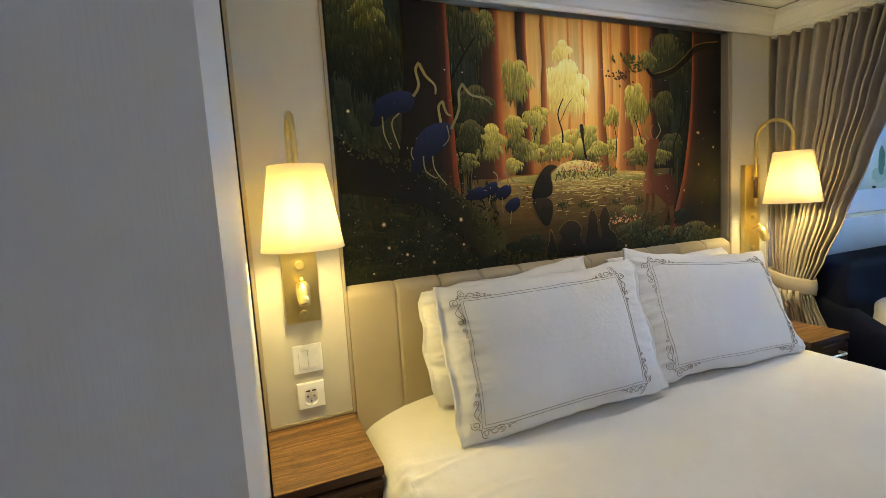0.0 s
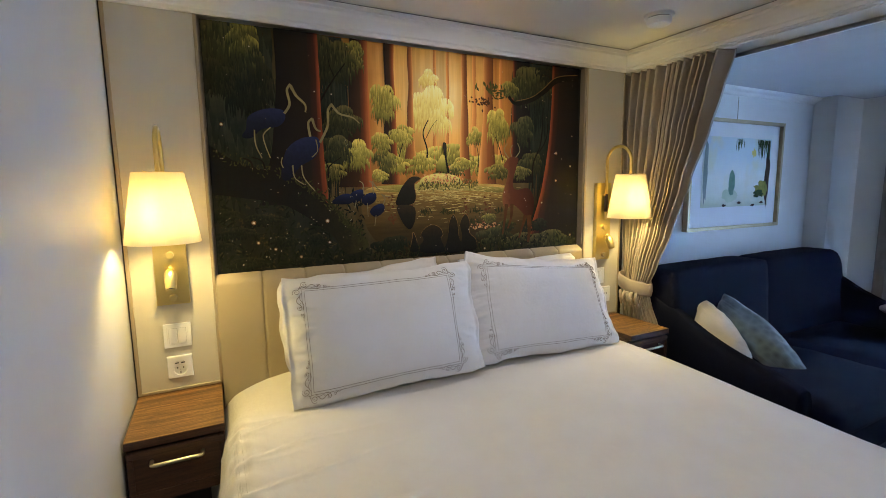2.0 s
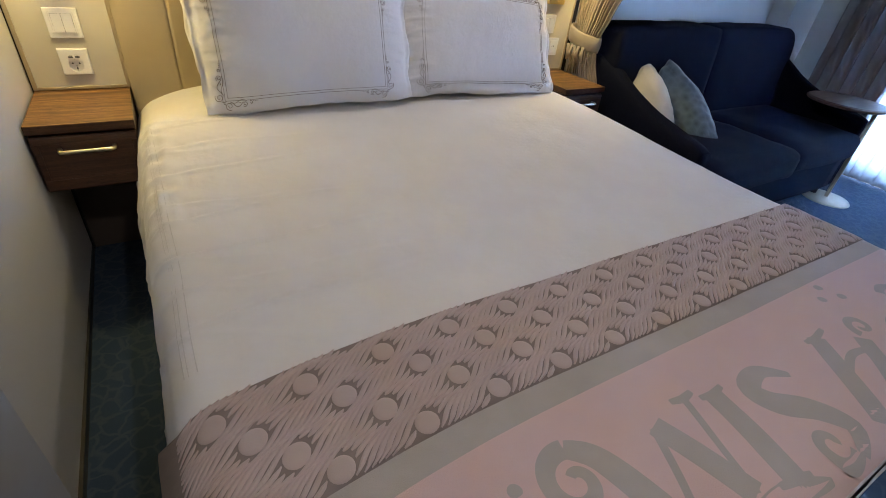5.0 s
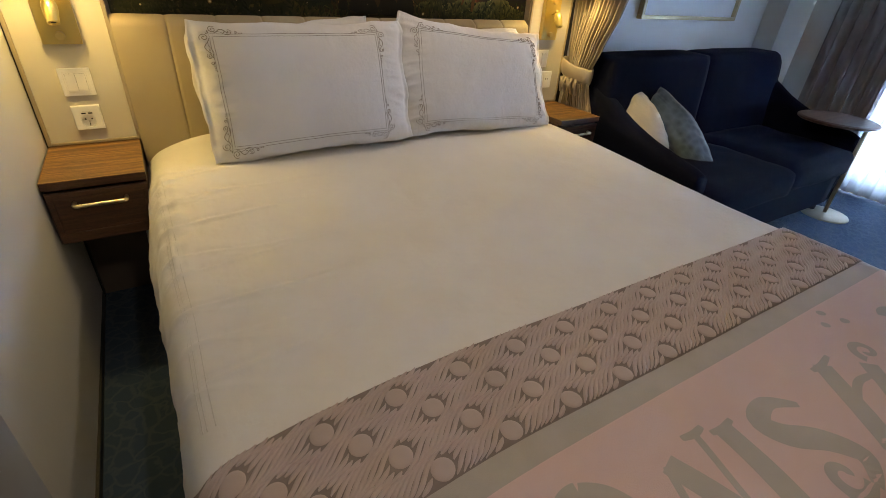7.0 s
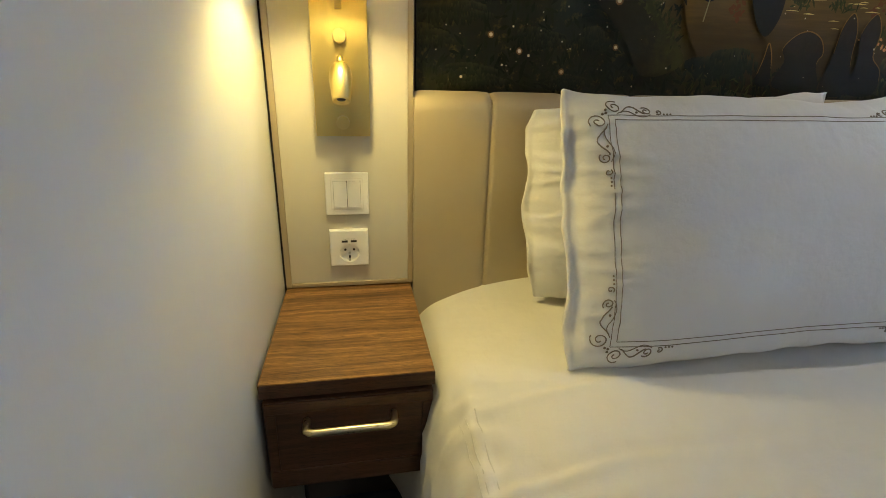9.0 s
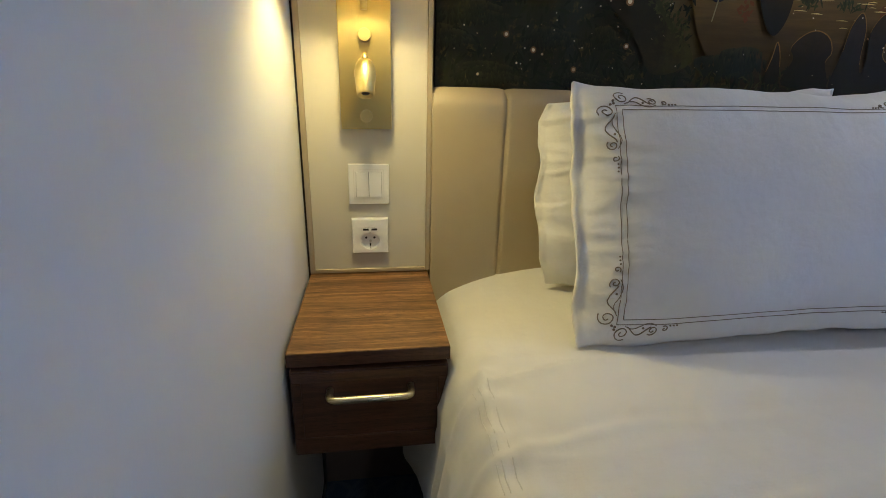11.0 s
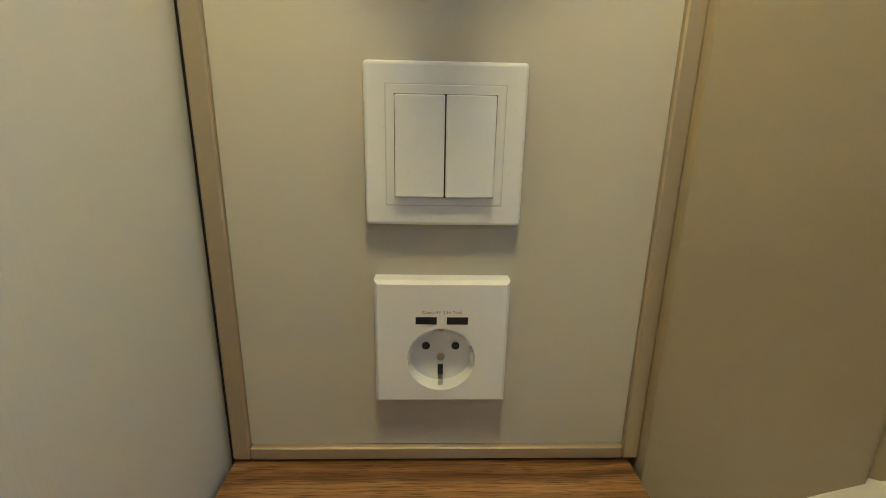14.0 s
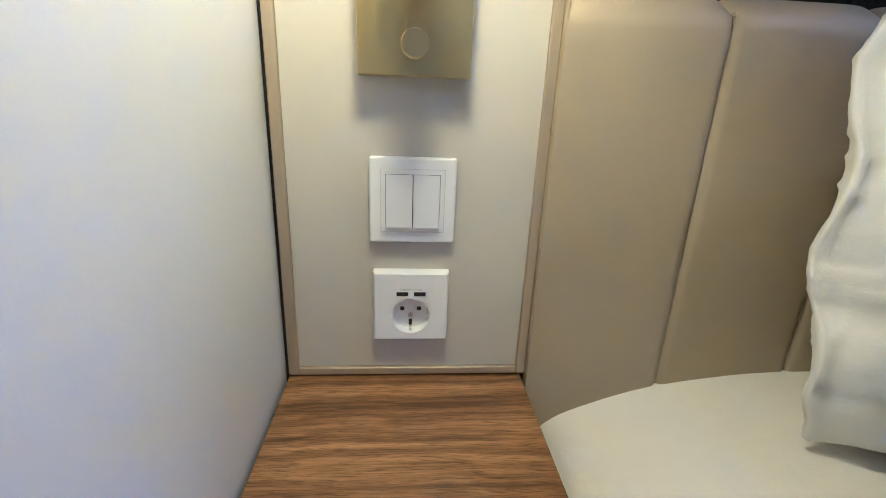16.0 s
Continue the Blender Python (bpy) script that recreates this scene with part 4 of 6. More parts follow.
def smooth_line(pts, n=24):
    """A soft curve through (u, v) points."""
    out = []
    for i in range(n + 1):
        t = i / n * (len(pts) - 1)
        k = min(int(t), len(pts) - 2)
        f = t - k
        p0, p1, p2, p3 = pts[max(k - 1, 0)], pts[k], pts[k + 1], pts[min(k + 2, len(pts) - 1)]
        out.append(tuple(0.5 * (2 * p1[j] + (p2[j] - p0[j]) * f + (2 * p0[j] - 5 * p1[j] + 4 * p2[j] - p3[j]) * f * f + (3 * p1[j] - p0[j] - 3 * p2[j] + p3[j]) * f ** 3) for j in (0, 1)))
    return out


def island_paint(name, a, b, rough=0.7):
    mat, n, l, bs = nodes_of(name)
    bs.inputs["Specular IOR Level"].default_value = 0.2
    g = n.new("ShaderNodeNewGeometry")
    v = noise_node(n, l, coords(n, l), 60, 3)
    f = math_node(n, l, "ADD", math_node(n, l, "MULTIPLY", g.outputs["Random Per Island"], 0.7), math_node(n, l, "MULTIPLY", v, 0.3))
    l.new(mix_col(n, l, f, a, b), bs.inputs["Base Color"])
    bs.inputs["Roughness"].default_value = rough
    return mat


def face_uv(bm, quad, coords_uv):
    layer = bm.loops.layers.uv.verify()
    for loop, c in zip(quad.loops, coords_uv):
        loop[layer].uv = c


def graded_paint(name, axis, stops, streak=(8, 1, 8), scale=12.0, amount=0.3, rand=0.15):
    """Paint graded along one direction of the brushed shape, broken by brush marks."""
    mat, n, l, bs = nodes_of(name)
    tc = n.new("ShaderNodeTexCoord")
    sep = n.new("ShaderNodeSeparateXYZ")
    l.new(tc.outputs["UV"], sep.inputs[0])
    g = n.new("ShaderNodeNewGeometry")
    br = math_node(n, l, "MULTIPLY", math_node(n, l, "SUBTRACT", noise_node(n, l, coords(n, l, streak), scale, 5, 0.65), 0.5), 2 * amount)
    rn = math_node(n, l, "MULTIPLY", math_node(n, l, "SUBTRACT", g.outputs["Random Per Island"], 0.5), 2 * rand)
    f = math_node(n, l, "ADD", math_node(n, l, "ADD", sep.outputs[axis], br), rn)
    l.new(ramp(n, l, f, stops), bs.inputs["Base Color"])
    bs.inputs["Roughness"].default_value = 0.65
    bs.inputs["Specular IOR Level"].default_value = 0.2
    return mat


def trunk(ul, ur, bl, br, vb, mat, rim=None):
    """A tree trunk that widens to its foot, lit on the flank towards the clearing."""
    n = 14
    y = lay()
    bm = bmesh.new()
    flip = (ul + ur) / 2 > 0.54
    lft = [(ul + (bl - ul) * (f ** 2.6) + 0.003 * wob(f * 5, ul * 9, 1), 1 + (vb - 1) * f) for f in [i / n for i in range(n + 1)]]
    rgt = [(ur + (br - ur) * (f ** 2.6) + 0.003 * wob(f * 5, ur * 9, 2), 1 + (vb - 1) * f) for f in [i / n for i in range(n + 1)]]
    a, b = (1, 0) if flip else (0, 1)
    for k in range(n):
        pts = [lft[k], lft[k + 1], rgt[k + 1], rgt[k]]
        q = bm.faces.new([bm.verts.new((uv(*p)[0], y, uv(*p)[1])) for p in pts])
        face_uv(bm, q, ((a, 1), (a, 0), (b, 0), (b, 1)))
    part("painted_trunk", bm, mat, mur)


T_DARK = graded_paint("paint_trunk_dark", 0, [(0.0, (0.008, 0.006, 0.005)), (0.74, (0.020, 0.012, 0.008)), (0.90, (0.060, 0.018, 0.009)), (1.0, (0.36, 0.075, 0.022))], (60, 1, 3), 1.0, 0.06, 0.0)
T_BROWN = graded_paint("paint_trunk_brown", 0, [(0.0, (0.020, 0.012, 0.007)), (0.55, (0.060, 0.024, 0.011)), (0.78, (0.22, 0.050, 0.014)), (1.0, (0.62, 0.17, 0.040))], (60, 1, 3), 1.0, 0.12, 0.0)
T_RED = graded_paint("paint_trunk_red", 0, [(0.0, (0.14, 0.048, 0.015)), (0.5, (0.34, 0.105, 0.026)), (0.80, (0.62, 0.22, 0.05)), (1.0, (0.92, 0.44, 0.11))], (60, 1, 3), 1.0, 0.14, 0.0)
T_WARM = graded_paint("paint_trunk_warm", 0, [(0.0, (0.58, 0.19, 0.042)), (0.6, (0.78, 0.30, 0.07)), (1.0, (1.0, 0.48, 0.11))], (60, 1, 3), 1.0, 0.12, 0.0)
LEAF = ((14, 1, 5), 9.0, 0.20, 0.13)
F_DEEP = graded_paint("paint_leaf_deep", 1, [(0.0, (0.006, 0.007, 0.004)), (0.5, (0.014, 0.017, 0.009)), (1.0, (0.038, 0.040, 0.017))], *LEAF)
F_SHADE = graded_paint("paint_leaf_shade", 1, [(0.0, (0.012, 0.013, 0.006)), (0.5, (0.036, 0.039, 0.014)), (1.0, (0.15, 0.125, 0.034))], *LEAF)
F_MID = graded_paint("paint_leaf_mid", 1, [(0.0, (0.026, 0.026, 0.008)), (0.5, (0.115, 0.105, 0.024)), (1.0, (0.46, 0.36, 0.070))], *LEAF)
F_LIT = graded_paint("paint_leaf_lit", 1, [(0.0, (0.075, 0.068, 0.014)), (0.5, (0.34, 0.28, 0.045)), (1.0, (0.90, 0.70, 0.14))], *LEAF)
F_GLOW = graded_paint("paint_leaf_glow", 1, [(0.0, (0.72, 0.46, 0.09)), (0.5, (0.96, 0.80, 0.22)), (1.0, (1.0, 0.95, 0.44))], *LEAF)
F_HAZE = graded_paint("paint_far_green", 1, [(0.0, (0.008, 0.010, 0.006)), (0.5, (0.020, 0.026, 0.016)), (1.0, (0.044, 0.050, 0.026))], (6, 1, 6), 4.0, 0.35, 0.2)
F_DARK = island_paint("paint_leaf_dark", (0.005, 0.007, 0.004), (0.022, 0.026, 0.011))
P_LOG = graded_paint("paint_log_bark", 0, [(0.0, (0.004, 0.004, 0.003)), (0.55, (0.010, 0.008, 0.006)), (0.84, (0.022, 0.019, 0.008)), (1.0, (0.055, 0.050, 0.014))], (20, 1, 20), 2.0, 0.20, 0.0)
P_WATER = graded_paint("paint_water", 1, [(0.0, (0.016, 0.012, 0.005)), (0.40, (0.075, 0.046, 0.014)), (0.75, (0.20, 0.118, 0.030)), (0.9, (0.40, 0.24, 0.055)), (1.0, (0.75, 0.48, 0.11))], (2, 1, 22), 3.0, 0.22, 0.0)
P_BANK = graded_paint("paint_bank", 1, [(0.0, (0.10, 0.085, 0.020)), (0.5, (0.50, 0.40, 0.085)), (1.0, (0.92, 0.78, 0.24))], (10, 1, 10), 6.0, 0.30, 0.15)
P_BLUE = graded_paint("paint_blue", 1, [(0.0, (0.005, 0.006, 0.014)), (0.5, (0.009, 0.012, 0.034)), (1.0, (0.020, 0.028, 0.085))], (14, 1, 14), 4.0, 0.25, 0.0)
P_DUSK = graded_paint("paint_dusk", 1, [(0.0, (0.008, 0.007, 0.005)), (0.6, (0.018, 0.014, 0.009)), (1.0, (0.040, 0.028, 0.014))], (14, 1, 14), 4.0, 0.25, 0.0)
P_RUST = graded_paint("paint_rust", 0, [(0.0, (0.30, 0.105, 0.036)), (0.25, (0.15, 0.042, 0.017)), (0.7, (0.090, 0.024, 0.012)), (1.0, (0.055, 0.015, 0.009))], (10, 1, 10), 4.0, 0.12, 0.0)
P_BLACK = paint("paint_black_brown", (0.010, 0.008, 0.006), (0.022, 0.016, 0.010), 20)
P_LEAVES = paint("paint_rust_leaves", (0.07, 0.030, 0.012), (0.13, 0.052, 0.018), 20)
P_PALE = paint("paint_pale_line", (0.22, 0.18, 0.075), (0.34, 0.28, 0.12), 20)
P_EDGE = paint("paint_amber_edge", (0.20, 0.105, 0.028), (0.32, 0.17, 0.045), 20)
P_MOSS = island_paint("paint_moss", (0.018, 0.021, 0.007), (0.070, 0.068, 0.018))
P_FLY = island_paint("paint_firefly", (0.55, 0.36, 0.14), (0.95, 0.85, 0.62))
P_GLINT = island_paint("paint_glint", (0.30, 0.20, 0.045), (0.95, 0.74, 0.24))
P_FLOWER = island_paint("paint_flowers", (0.50, 0.09, 0.04), (0.90, 0.55, 0.20))
P_HALO = island_paint("paint_halo", (0.16, 0.085, 0.030), (0.26, 0.14, 0.05))
rg = random.Random(21)


def clampx(x):
    return min(max(x, MX0 + 0.002), MX1 - 0.002)


def tier(bm, x, z, rx, rz, y, shade, span, n):
    """One hanging tier of leaves: a domed top from which ragged strands fall."""
    layer = bm.loops.layers.uv.verify()
    order = list(range(n))
    rg.shuffle(order)
    for k, i in enumerate(order):
        s = (i + rg.uniform(0.2, 0.8)) / n * 2 - 1
        px = x + rx * s
        top = z + rz * math.sqrt(max(0.0, 1 - s * s)) * 0.8
        ln = rz * rg.uniform(0.8, 1.9) * (1.15 - 0.5 * abs(s))
        w = rx / n * rg.uniform(1.6, 2.9)
        drift = rg.uniform(-0.25, 0.25) * w + 0.10 * rx * s
        rows = []
        for f, ww in ((0.0, 0.35), (0.10, 0.9), (0.45, 1.0), (0.80, 0.65), (1.0, 0.08)):
            zz = min(top - ln * f, MZ1 - 0.002)
            cx = px + drift * f
            rows.append(([bm.verts.new((clampx(cx + q * w * ww / 2), y - 0.0000004 * k, zz)) for q in (-1, 1)], f))
        for (r0, f0), (r1, f1) in zip(rows, rows[1:]):
            q = bm.faces.new((r0[0], r1[0], r1[1], r0[1]))
            face_uv(bm, q, [(0.5, max(0.0, min(1.0, shade + span * (0.5 - f)))) for f in (f0, f1, f1, f0)])


def crown(c, ru, rv, mat, tiers=9, n=15):
    """A weeping crown of overlapping tiers, lit from above and from the clearing."""
    u, v = c
    bm = bmesh.new()
    y = lay()
    lay()
    lit = 1 if u < 0.51 else -1
    spots = []
    for k in range(tiers):
        a, r = k * 2.4 + rg.uniform(-0.4, 0.4), math.sqrt((k + 0.4) / tiers) * 0.72
        spots.append((math.cos(a) * r, math.sin(a) * r))
    spots.sort(key=lambda p: p[1])
    for k, (a, b) in enumerate(spots):
        x, z = uv(u + ru * a, v + rv * b)
        shade = 0.50 + 0.24 * b + 0.20 * a * lit + rg.uniform(-0.08, 0.08)
        size = rg.uniform(0.38, 0.52)
        tier(bm, x, z, ru * (MX1 - MX0) * size, rv * (MZ1 - MZ0) * size, y - 0.000010 * k, shade, 0.62, n)
    tagged(part("painted_foliage", bm, mat, mur, "drooping painted willow foliage"), kind="stuff")


def patch(pts, mat, name="painted_patch", label="plain patch of paint", n=40, edge=None, edge_w=0.004, arc=None):
    """A flat shape with a soft closed outline through a few (u, v) points; edge draws a lit rim on part of it."""
    m = len(pts)
    ring = []
    for i in range(n):
        t = i / n * m
        k, f = int(t) % m, t - int(t)
        p0, p1, p2, p3 = pts[k - 1], pts[k], pts[(k + 1) % m], pts[(k + 2) % m]
        ring.append(tuple(0.5 * (2 * p1[j] + (p2[j] - p0[j]) * f + (2 * p0[j] - 5 * p1[j] + 4 * p2[j] - p3[j]) * f * f + (3 * p1[j] - p0[j] - 3 * p2[j] + p3[j]) * f ** 3) for j in (0, 1)))
    bm = bmesh.new()
    y = lay()
    q = bm.faces.new([bm.verts.new((clampx(uv(*p)[0]), y, max(MZ0 - 0.01, uv(*p)[1]))) for p in ring])
    q.normal_update()
    if q.normal.y > 0:
        q.normal_flip()
    lo, hi = [min(p[j] for p in ring) for j in (0, 1)], [max(p[j] for p in ring) for j in (0, 1)]
    layer = bm.loops.layers.uv.verify()
    for loop in q.loops:
        loop[layer].uv = ((loop.vert.co.x - uv(*lo)[0]) / (uv(*hi)[0] - uv(*lo)[0]), (loop.vert.co.z - uv(*lo)[1]) / (uv(*hi)[1] - uv(*lo)[1]))
    bmesh.ops.triangulate(bm, faces=bm.faces[:])
    part(name, bm, mat, mur, label)
    if edge:
        eb = bmesh.new()
        a, b = arc
        stroke([ring[i % n] for i in range(int(a * n), int(b * n) + 1)], edge_w * 0.4, edge_w * 0.4, eb, lay(), edge_w * 0.6)
        part("painted_line", eb, edge, mur)


def lines(name, mat, label, *runs):
    """Tapering painted lines: each run is (start width, end width, points...)."""
    for w0, w1, *pts in runs:
        bm = bmesh.new()
        stroke(smooth_line(pts, 16), w0, w1, bm, lay())
        part(name, bm, mat, mur, label)


def scatter(name, mat, label, count, spot, length, width, lean=0.6):
    """Many small brush marks; spot() gives each one's place."""
    bm = bmesh.new()
    y = lay()
    for k in range(count):
        u, v = spot()
        a = rg.gauss(math.pi / 2, lean)
        ln = length * rg.uniform(0.5, 1.4)
        du, dv = ln * math.cos(a) / (MX1 - MX0), ln * math.sin(a) / (MZ1 - MZ0)
        if not (0.004 < u < 0.996 and 0.004 < u + du < 0.996 and v < 0.97):
            continue
        stroke([(u, v), (u + du * 0.5, v + dv * 0.55), (u + du, v + dv)], width * 0.3, width * 0.15, bm, y - 0.0000004 * k, width * rg.uniform(0.6, 1.2))
    tagged(part(name, bm, mat, mur, label), kind="stuff")


# dim far woods at both sides, then the lit far trunks
for c, ru, rv in (((0.042, 0.739), 0.13, 0.42), ((0.042, 0.558), 0.12, 0.22), ((0.261, 0.736), 0.05, 0.42), ((0.893, 0.646), 0.10, 0.42), ((0.818, 0.810), 0.06, 0.25)):
    crown(c, ru, rv, F_HAZE, 16, 12)
for a, b, c, d in ((0.518, 0.525, 0.509, 0.524), (0.553, 0.561, 0.546, 0.559), (0.630, 0.640, 0.624, 0.642), (0.713, 0.723, 0.709, 0.728)):
    trunk(a, b, c, d, 0.422, T_WARM)
crown((0.551, 0.495), 0.075, 0.07, F_LIT, 12, 12)
crown((0.440, 0.472), 0.06, 0.07, F_LIT, 10, 12)
crown((0.679, 0.451), 0.07, 0.07, F_LIT, 12, 12)
crown((0.502, 0.859), 0.026, 0.055, F_GLOW, 9, 12)
crown((0.509, 0.712), 0.060, 0.120, F_GLOW, 20, 16)
lines("painted_stem", P_BLACK, "slim dark painted stem", (0.009, 0.004, (0.490, 0.435), (0.497, 0.525), (0.486, 0.608), (0.501, 0.673)), (0.003, 0.002, (0.492, 0.579), (0.511, 0.642), (0.526, 0.675)))
# warm trunks round the clearing
trunk(0.448, 0.460, 0.431, 0.466, 0.415, T_RED)
trunk(0.597, 0.613, 0.586, 0.626, 0.362, T_RED)
crown((0.634, 0.599), 0.026, 0.060, F_LIT, 9, 12)
trunk(0.664, 0.693, 0.641, 0.706, 0.347, T_RED)
crown((0.476, 0.460), 0.045, 0.050, F_LIT, 10, 12)
crown((0.597, 0.456), 0.040, 0.045, F_LIT, 9, 12)
crown((0.558, 0.423), 0.050, 0.030, F_MID, 9, 12)
trunk(0.387, 0.412, 0.371, 0.420, 0.365, T_BROWN)
crown((0.431, 0.598), 0.030, 0.050, F_LIT, 10, 12)
crown((0.428, 0.572), 0.026, 0.060, F_LIT, 10, 12)
lines("painted_stem", P_BLACK, "slim dark painted stem", (0.006, 0.003, (0.418, 0.421), (0.421, 0.497), (0.431, 0.560)), (0.005, 0.003, (0.645, 0.423), (0.647, 0.505), (0.640, 0.572)))
crown((0.412, 0.453), 0.034, 0.055, F_LIT, 10, 12)
crown((0.382, 0.471), 0.030, 0.060, F_MID, 10, 12)
crown((0.384, 0.734), 0.037, 0.095, F_LIT, 16, 16)
crown((0.376, 0.557), 0.028, 0.055, F_LIT, 11, 14)
crown((0.367, 0.402), 0.024, 0.034, F_LIT, 9, 12)
crown((0.709, 0.659), 0.036, 0.105, F_LIT, 16, 16)
trunk(0.756, 0.814, 0.745, 0.825, 0.367, T_DARK)
crown((0.791, 0.638), 0.040, 0.090, F_SHADE, 12, 14)
crown((0.721, 0.424), 0.050, 0.050, F_MID, 10, 12)
crown((0.819, 0.468), 0.042, 0.070, F_SHADE, 13, 14)
crown((0.787, 0.417), 0.030, 0.045, F_MID, 9, 12)
crown((0.818, 0.873), 0.070, 0.110, F_SHADE, 18, 16)
crown((0.747, 0.842), 0.026, 0.060, F_MID, 10, 12)
crown((0.891, 0.948), 0.060, 0.060, F_DEEP, 12, 14)
lines("painted_stem", P_BLACK, "slim dark painted stem", (0.010, 0.005, (0.827, 0.337), (0.828, 0.468), (0.854, 0.585), (0.861, 0.773)), (0.006, 0.004, (0.879, 0.688), (0.872, 0.601), (0.846, 0.527)), (0.006, 0.003, (0.725, 0.480), (0.713, 0.549), (0.700, 0.604)))
# left side: brown trunk, hanging crowns, the great dark trunk
trunk(0.303, 0.346, 0.268, 0.349, 0.354, T_BROWN)
crown((0.308, 0.923), 0.035, 0.070, F_MID, 12, 14)
crown((0.261, 0.896), 0.055, 0.110, F_SHADE, 16, 14)
crown((0.284, 0.634), 0.045, 0.080, F_SHADE, 13, 14)
crown((0.316, 0.493), 0.036, 0.075, F_LIT, 13, 16)
crown((0.266, 0.515), 0.040, 0.070, F_SHADE, 12, 14)
crown((0.258, 0.420), 0.030, 0.045, F_MID, 8, 12)
lines("painted_branch", P_BLACK, "dark painted bough", (0.008, 0.004, (0.229, 0.711), (0.259, 0.805), (0.292, 0.891)), (0.005, 0.003, (0.267, 0.829), (0.258, 0.867), (0.254, 0.906)), (0.007, 0.003, (0.244, 0.396), (0.246, 0.443), (0.275, 0.486)), (0.005, 0.002, (0.245, 0.432), (0.239, 0.467), (0.235, 0.484)))
crown((0.088, 0.745), 0.055, 0.12, F_DEEP, 14, 14)
crown((0.044, 0.895), 0.070, 0.120, F_SHADE, 18, 14)
crown((0.018, 0.777), 0.045, 0.080, F_DEEP, 12, 14)
crown((0.076, 0.944), 0.032, 0.075, F_MID, 9, 12)
trunk(0.140, 0.232, 0.091, 0.241, 0.280, T_DARK)
# right side: the great dark trunk and its bough
trunk(0.891, 0.990, 0.806, 0.993, 0.051, T_DARK)
lines("painted_branch", P_BLACK, "dark painted bough", (0.034, 0.014, (0.987, 0.947), (0.910, 0.926), (0.865, 0.862), (0.818, 0.807), (0.765, 0.781), (0.742, 0.816)), (0.006, 0.003, (0.891, 0.917), (0.877, 0.939), (0.854, 0.942)))
lines("painted_line", P_EDGE, "amber lit edge of a bough", (0.004, 0.002, (0.983, 0.964), (0.906, 0.939), (0.860, 0.872), (0.818, 0.821), (0.766, 0.795)))
scatter("painted_leaves", P_LEAVES, "small rust leaves at a bough's end", 34, lambda: ((0.657, 0.769)[0] + rg.gauss(0, 0.017), (0.657, 0.769)[1] + rg.gauss(0, 0.014)), 0.015, 0.008, 1.2)
scatter("painted_leaves", F_LIT, "pale green leaves along a bough", 40, lambda: ((0.700, 0.828)[0] + rg.gauss(0, 0.028), (0.700, 0.828)[1] + rg.gauss(0, 0.014)), 0.024, 0.010, 1.0)

# pond, bank and flowers
patch([(0.335, 0.345), (0.45, 0.362), (0.60, 0.365), (0.74, 0.350), (0.80, 0.26), (0.78, 0.10), (0.60, 0.02), (0.42, 0.02), (0.345, 0.12), (0.32, 0.25)], P_WATER, "painted_pond", "still painted pond", 60)
patch([(0.418, 0.361), (0.460, 0.363), (0.486, 0.401), (0.531, 0.417), (0.581, 0.401), (0.606, 0.358), (0.653, 0.352), (0.738, 0.339), (0.712, 0.317), (0.621, 0.328), (0.519, 0.335), (0.417, 0.327), (0.362, 0.336), (0.363, 0.356)], P_BANK, "painted_bank", "sunlit painted bank", 60)
for u, v, w, h in ((0.396, 0.308, 0.016, 0.12), (0.449, 0.306, 0.012, 0.1), (0.604, 0.301, 0.014, 0.11), (0.674, 0.299, 0.02, 0.14)):
    scatter("painted_reflection", T_RED, "trunk mirrored in painted water", 26, lambda: (u + rg.gauss(0, w * 0.4), v - rg.uniform(0, h)), 0.012, 0.010, 2.0)
scatter("painted_glint", P_GLINT, "streaks of light on painted water", 240, lambda: (rg.gauss(0.54, 0.10), 0.345 - abs(rg.gauss(0, 0.045))), 0.0015, 0.018, 0.0)
bm = bmesh.new()
y = lay()
for k in range(330):
    u, v = rg.gauss(0.55, 0.095), 0.352 - abs(rg.gauss(0, 0.060))
    if v > 0.05 and 0.35 < u < 0.78:
        half = rg.uniform(0.003, 0.013)
        stroke([(u - half, v), (u, v + 0.001), (u + half, v)], 0.0006, 0.0006, bm, y - 0.0000004 * k, rg.uniform(0.001, 0.0032))
tagged(part("painted_glint", bm, P_GLINT, mur, "streaks of light on painted water"), kind="stuff")
scatter("painted_flowers", P_FLOWER, "painted flower bank", 150, lambda: (rg.gauss((0.536, 0.385)[0], 0.030), rg.gauss((0.536, 0.385)[1], 0.014)), 0.006, 0.009, 1.5)
scatter("painted_flowers", P_FLOWER, "painted flowers by the pond", 60, lambda: (rg.gauss((0.665, 0.145)[0], 0.030), rg.gauss((0.665, 0.145)[1], 0.012)), 0.006, 0.010, 1.5)
scatter("painted_grass", P_BANK, "sunlit painted grass", 160, lambda: (rg.uniform((0.468, 0.370)[0], (0.645, 0.368)[0]), rg.gauss((0.531, 0.354)[1], 0.012)), 0.014, 0.006, 0.5)
for c in ((0.492, 0.232), (0.545, 0.229), (0.636, 0.231), (0.682, 0.200), (0.628, 0.176), (0.712, 0.226)):
    scatter("painted_reeds", P_MOSS, "small painted reeds", 24, lambda: (c[0] + rg.gauss(0, 0.010), c[1] + rg.gauss(0, 0.006) - 0.012), 0.018, 0.005, 0.7)
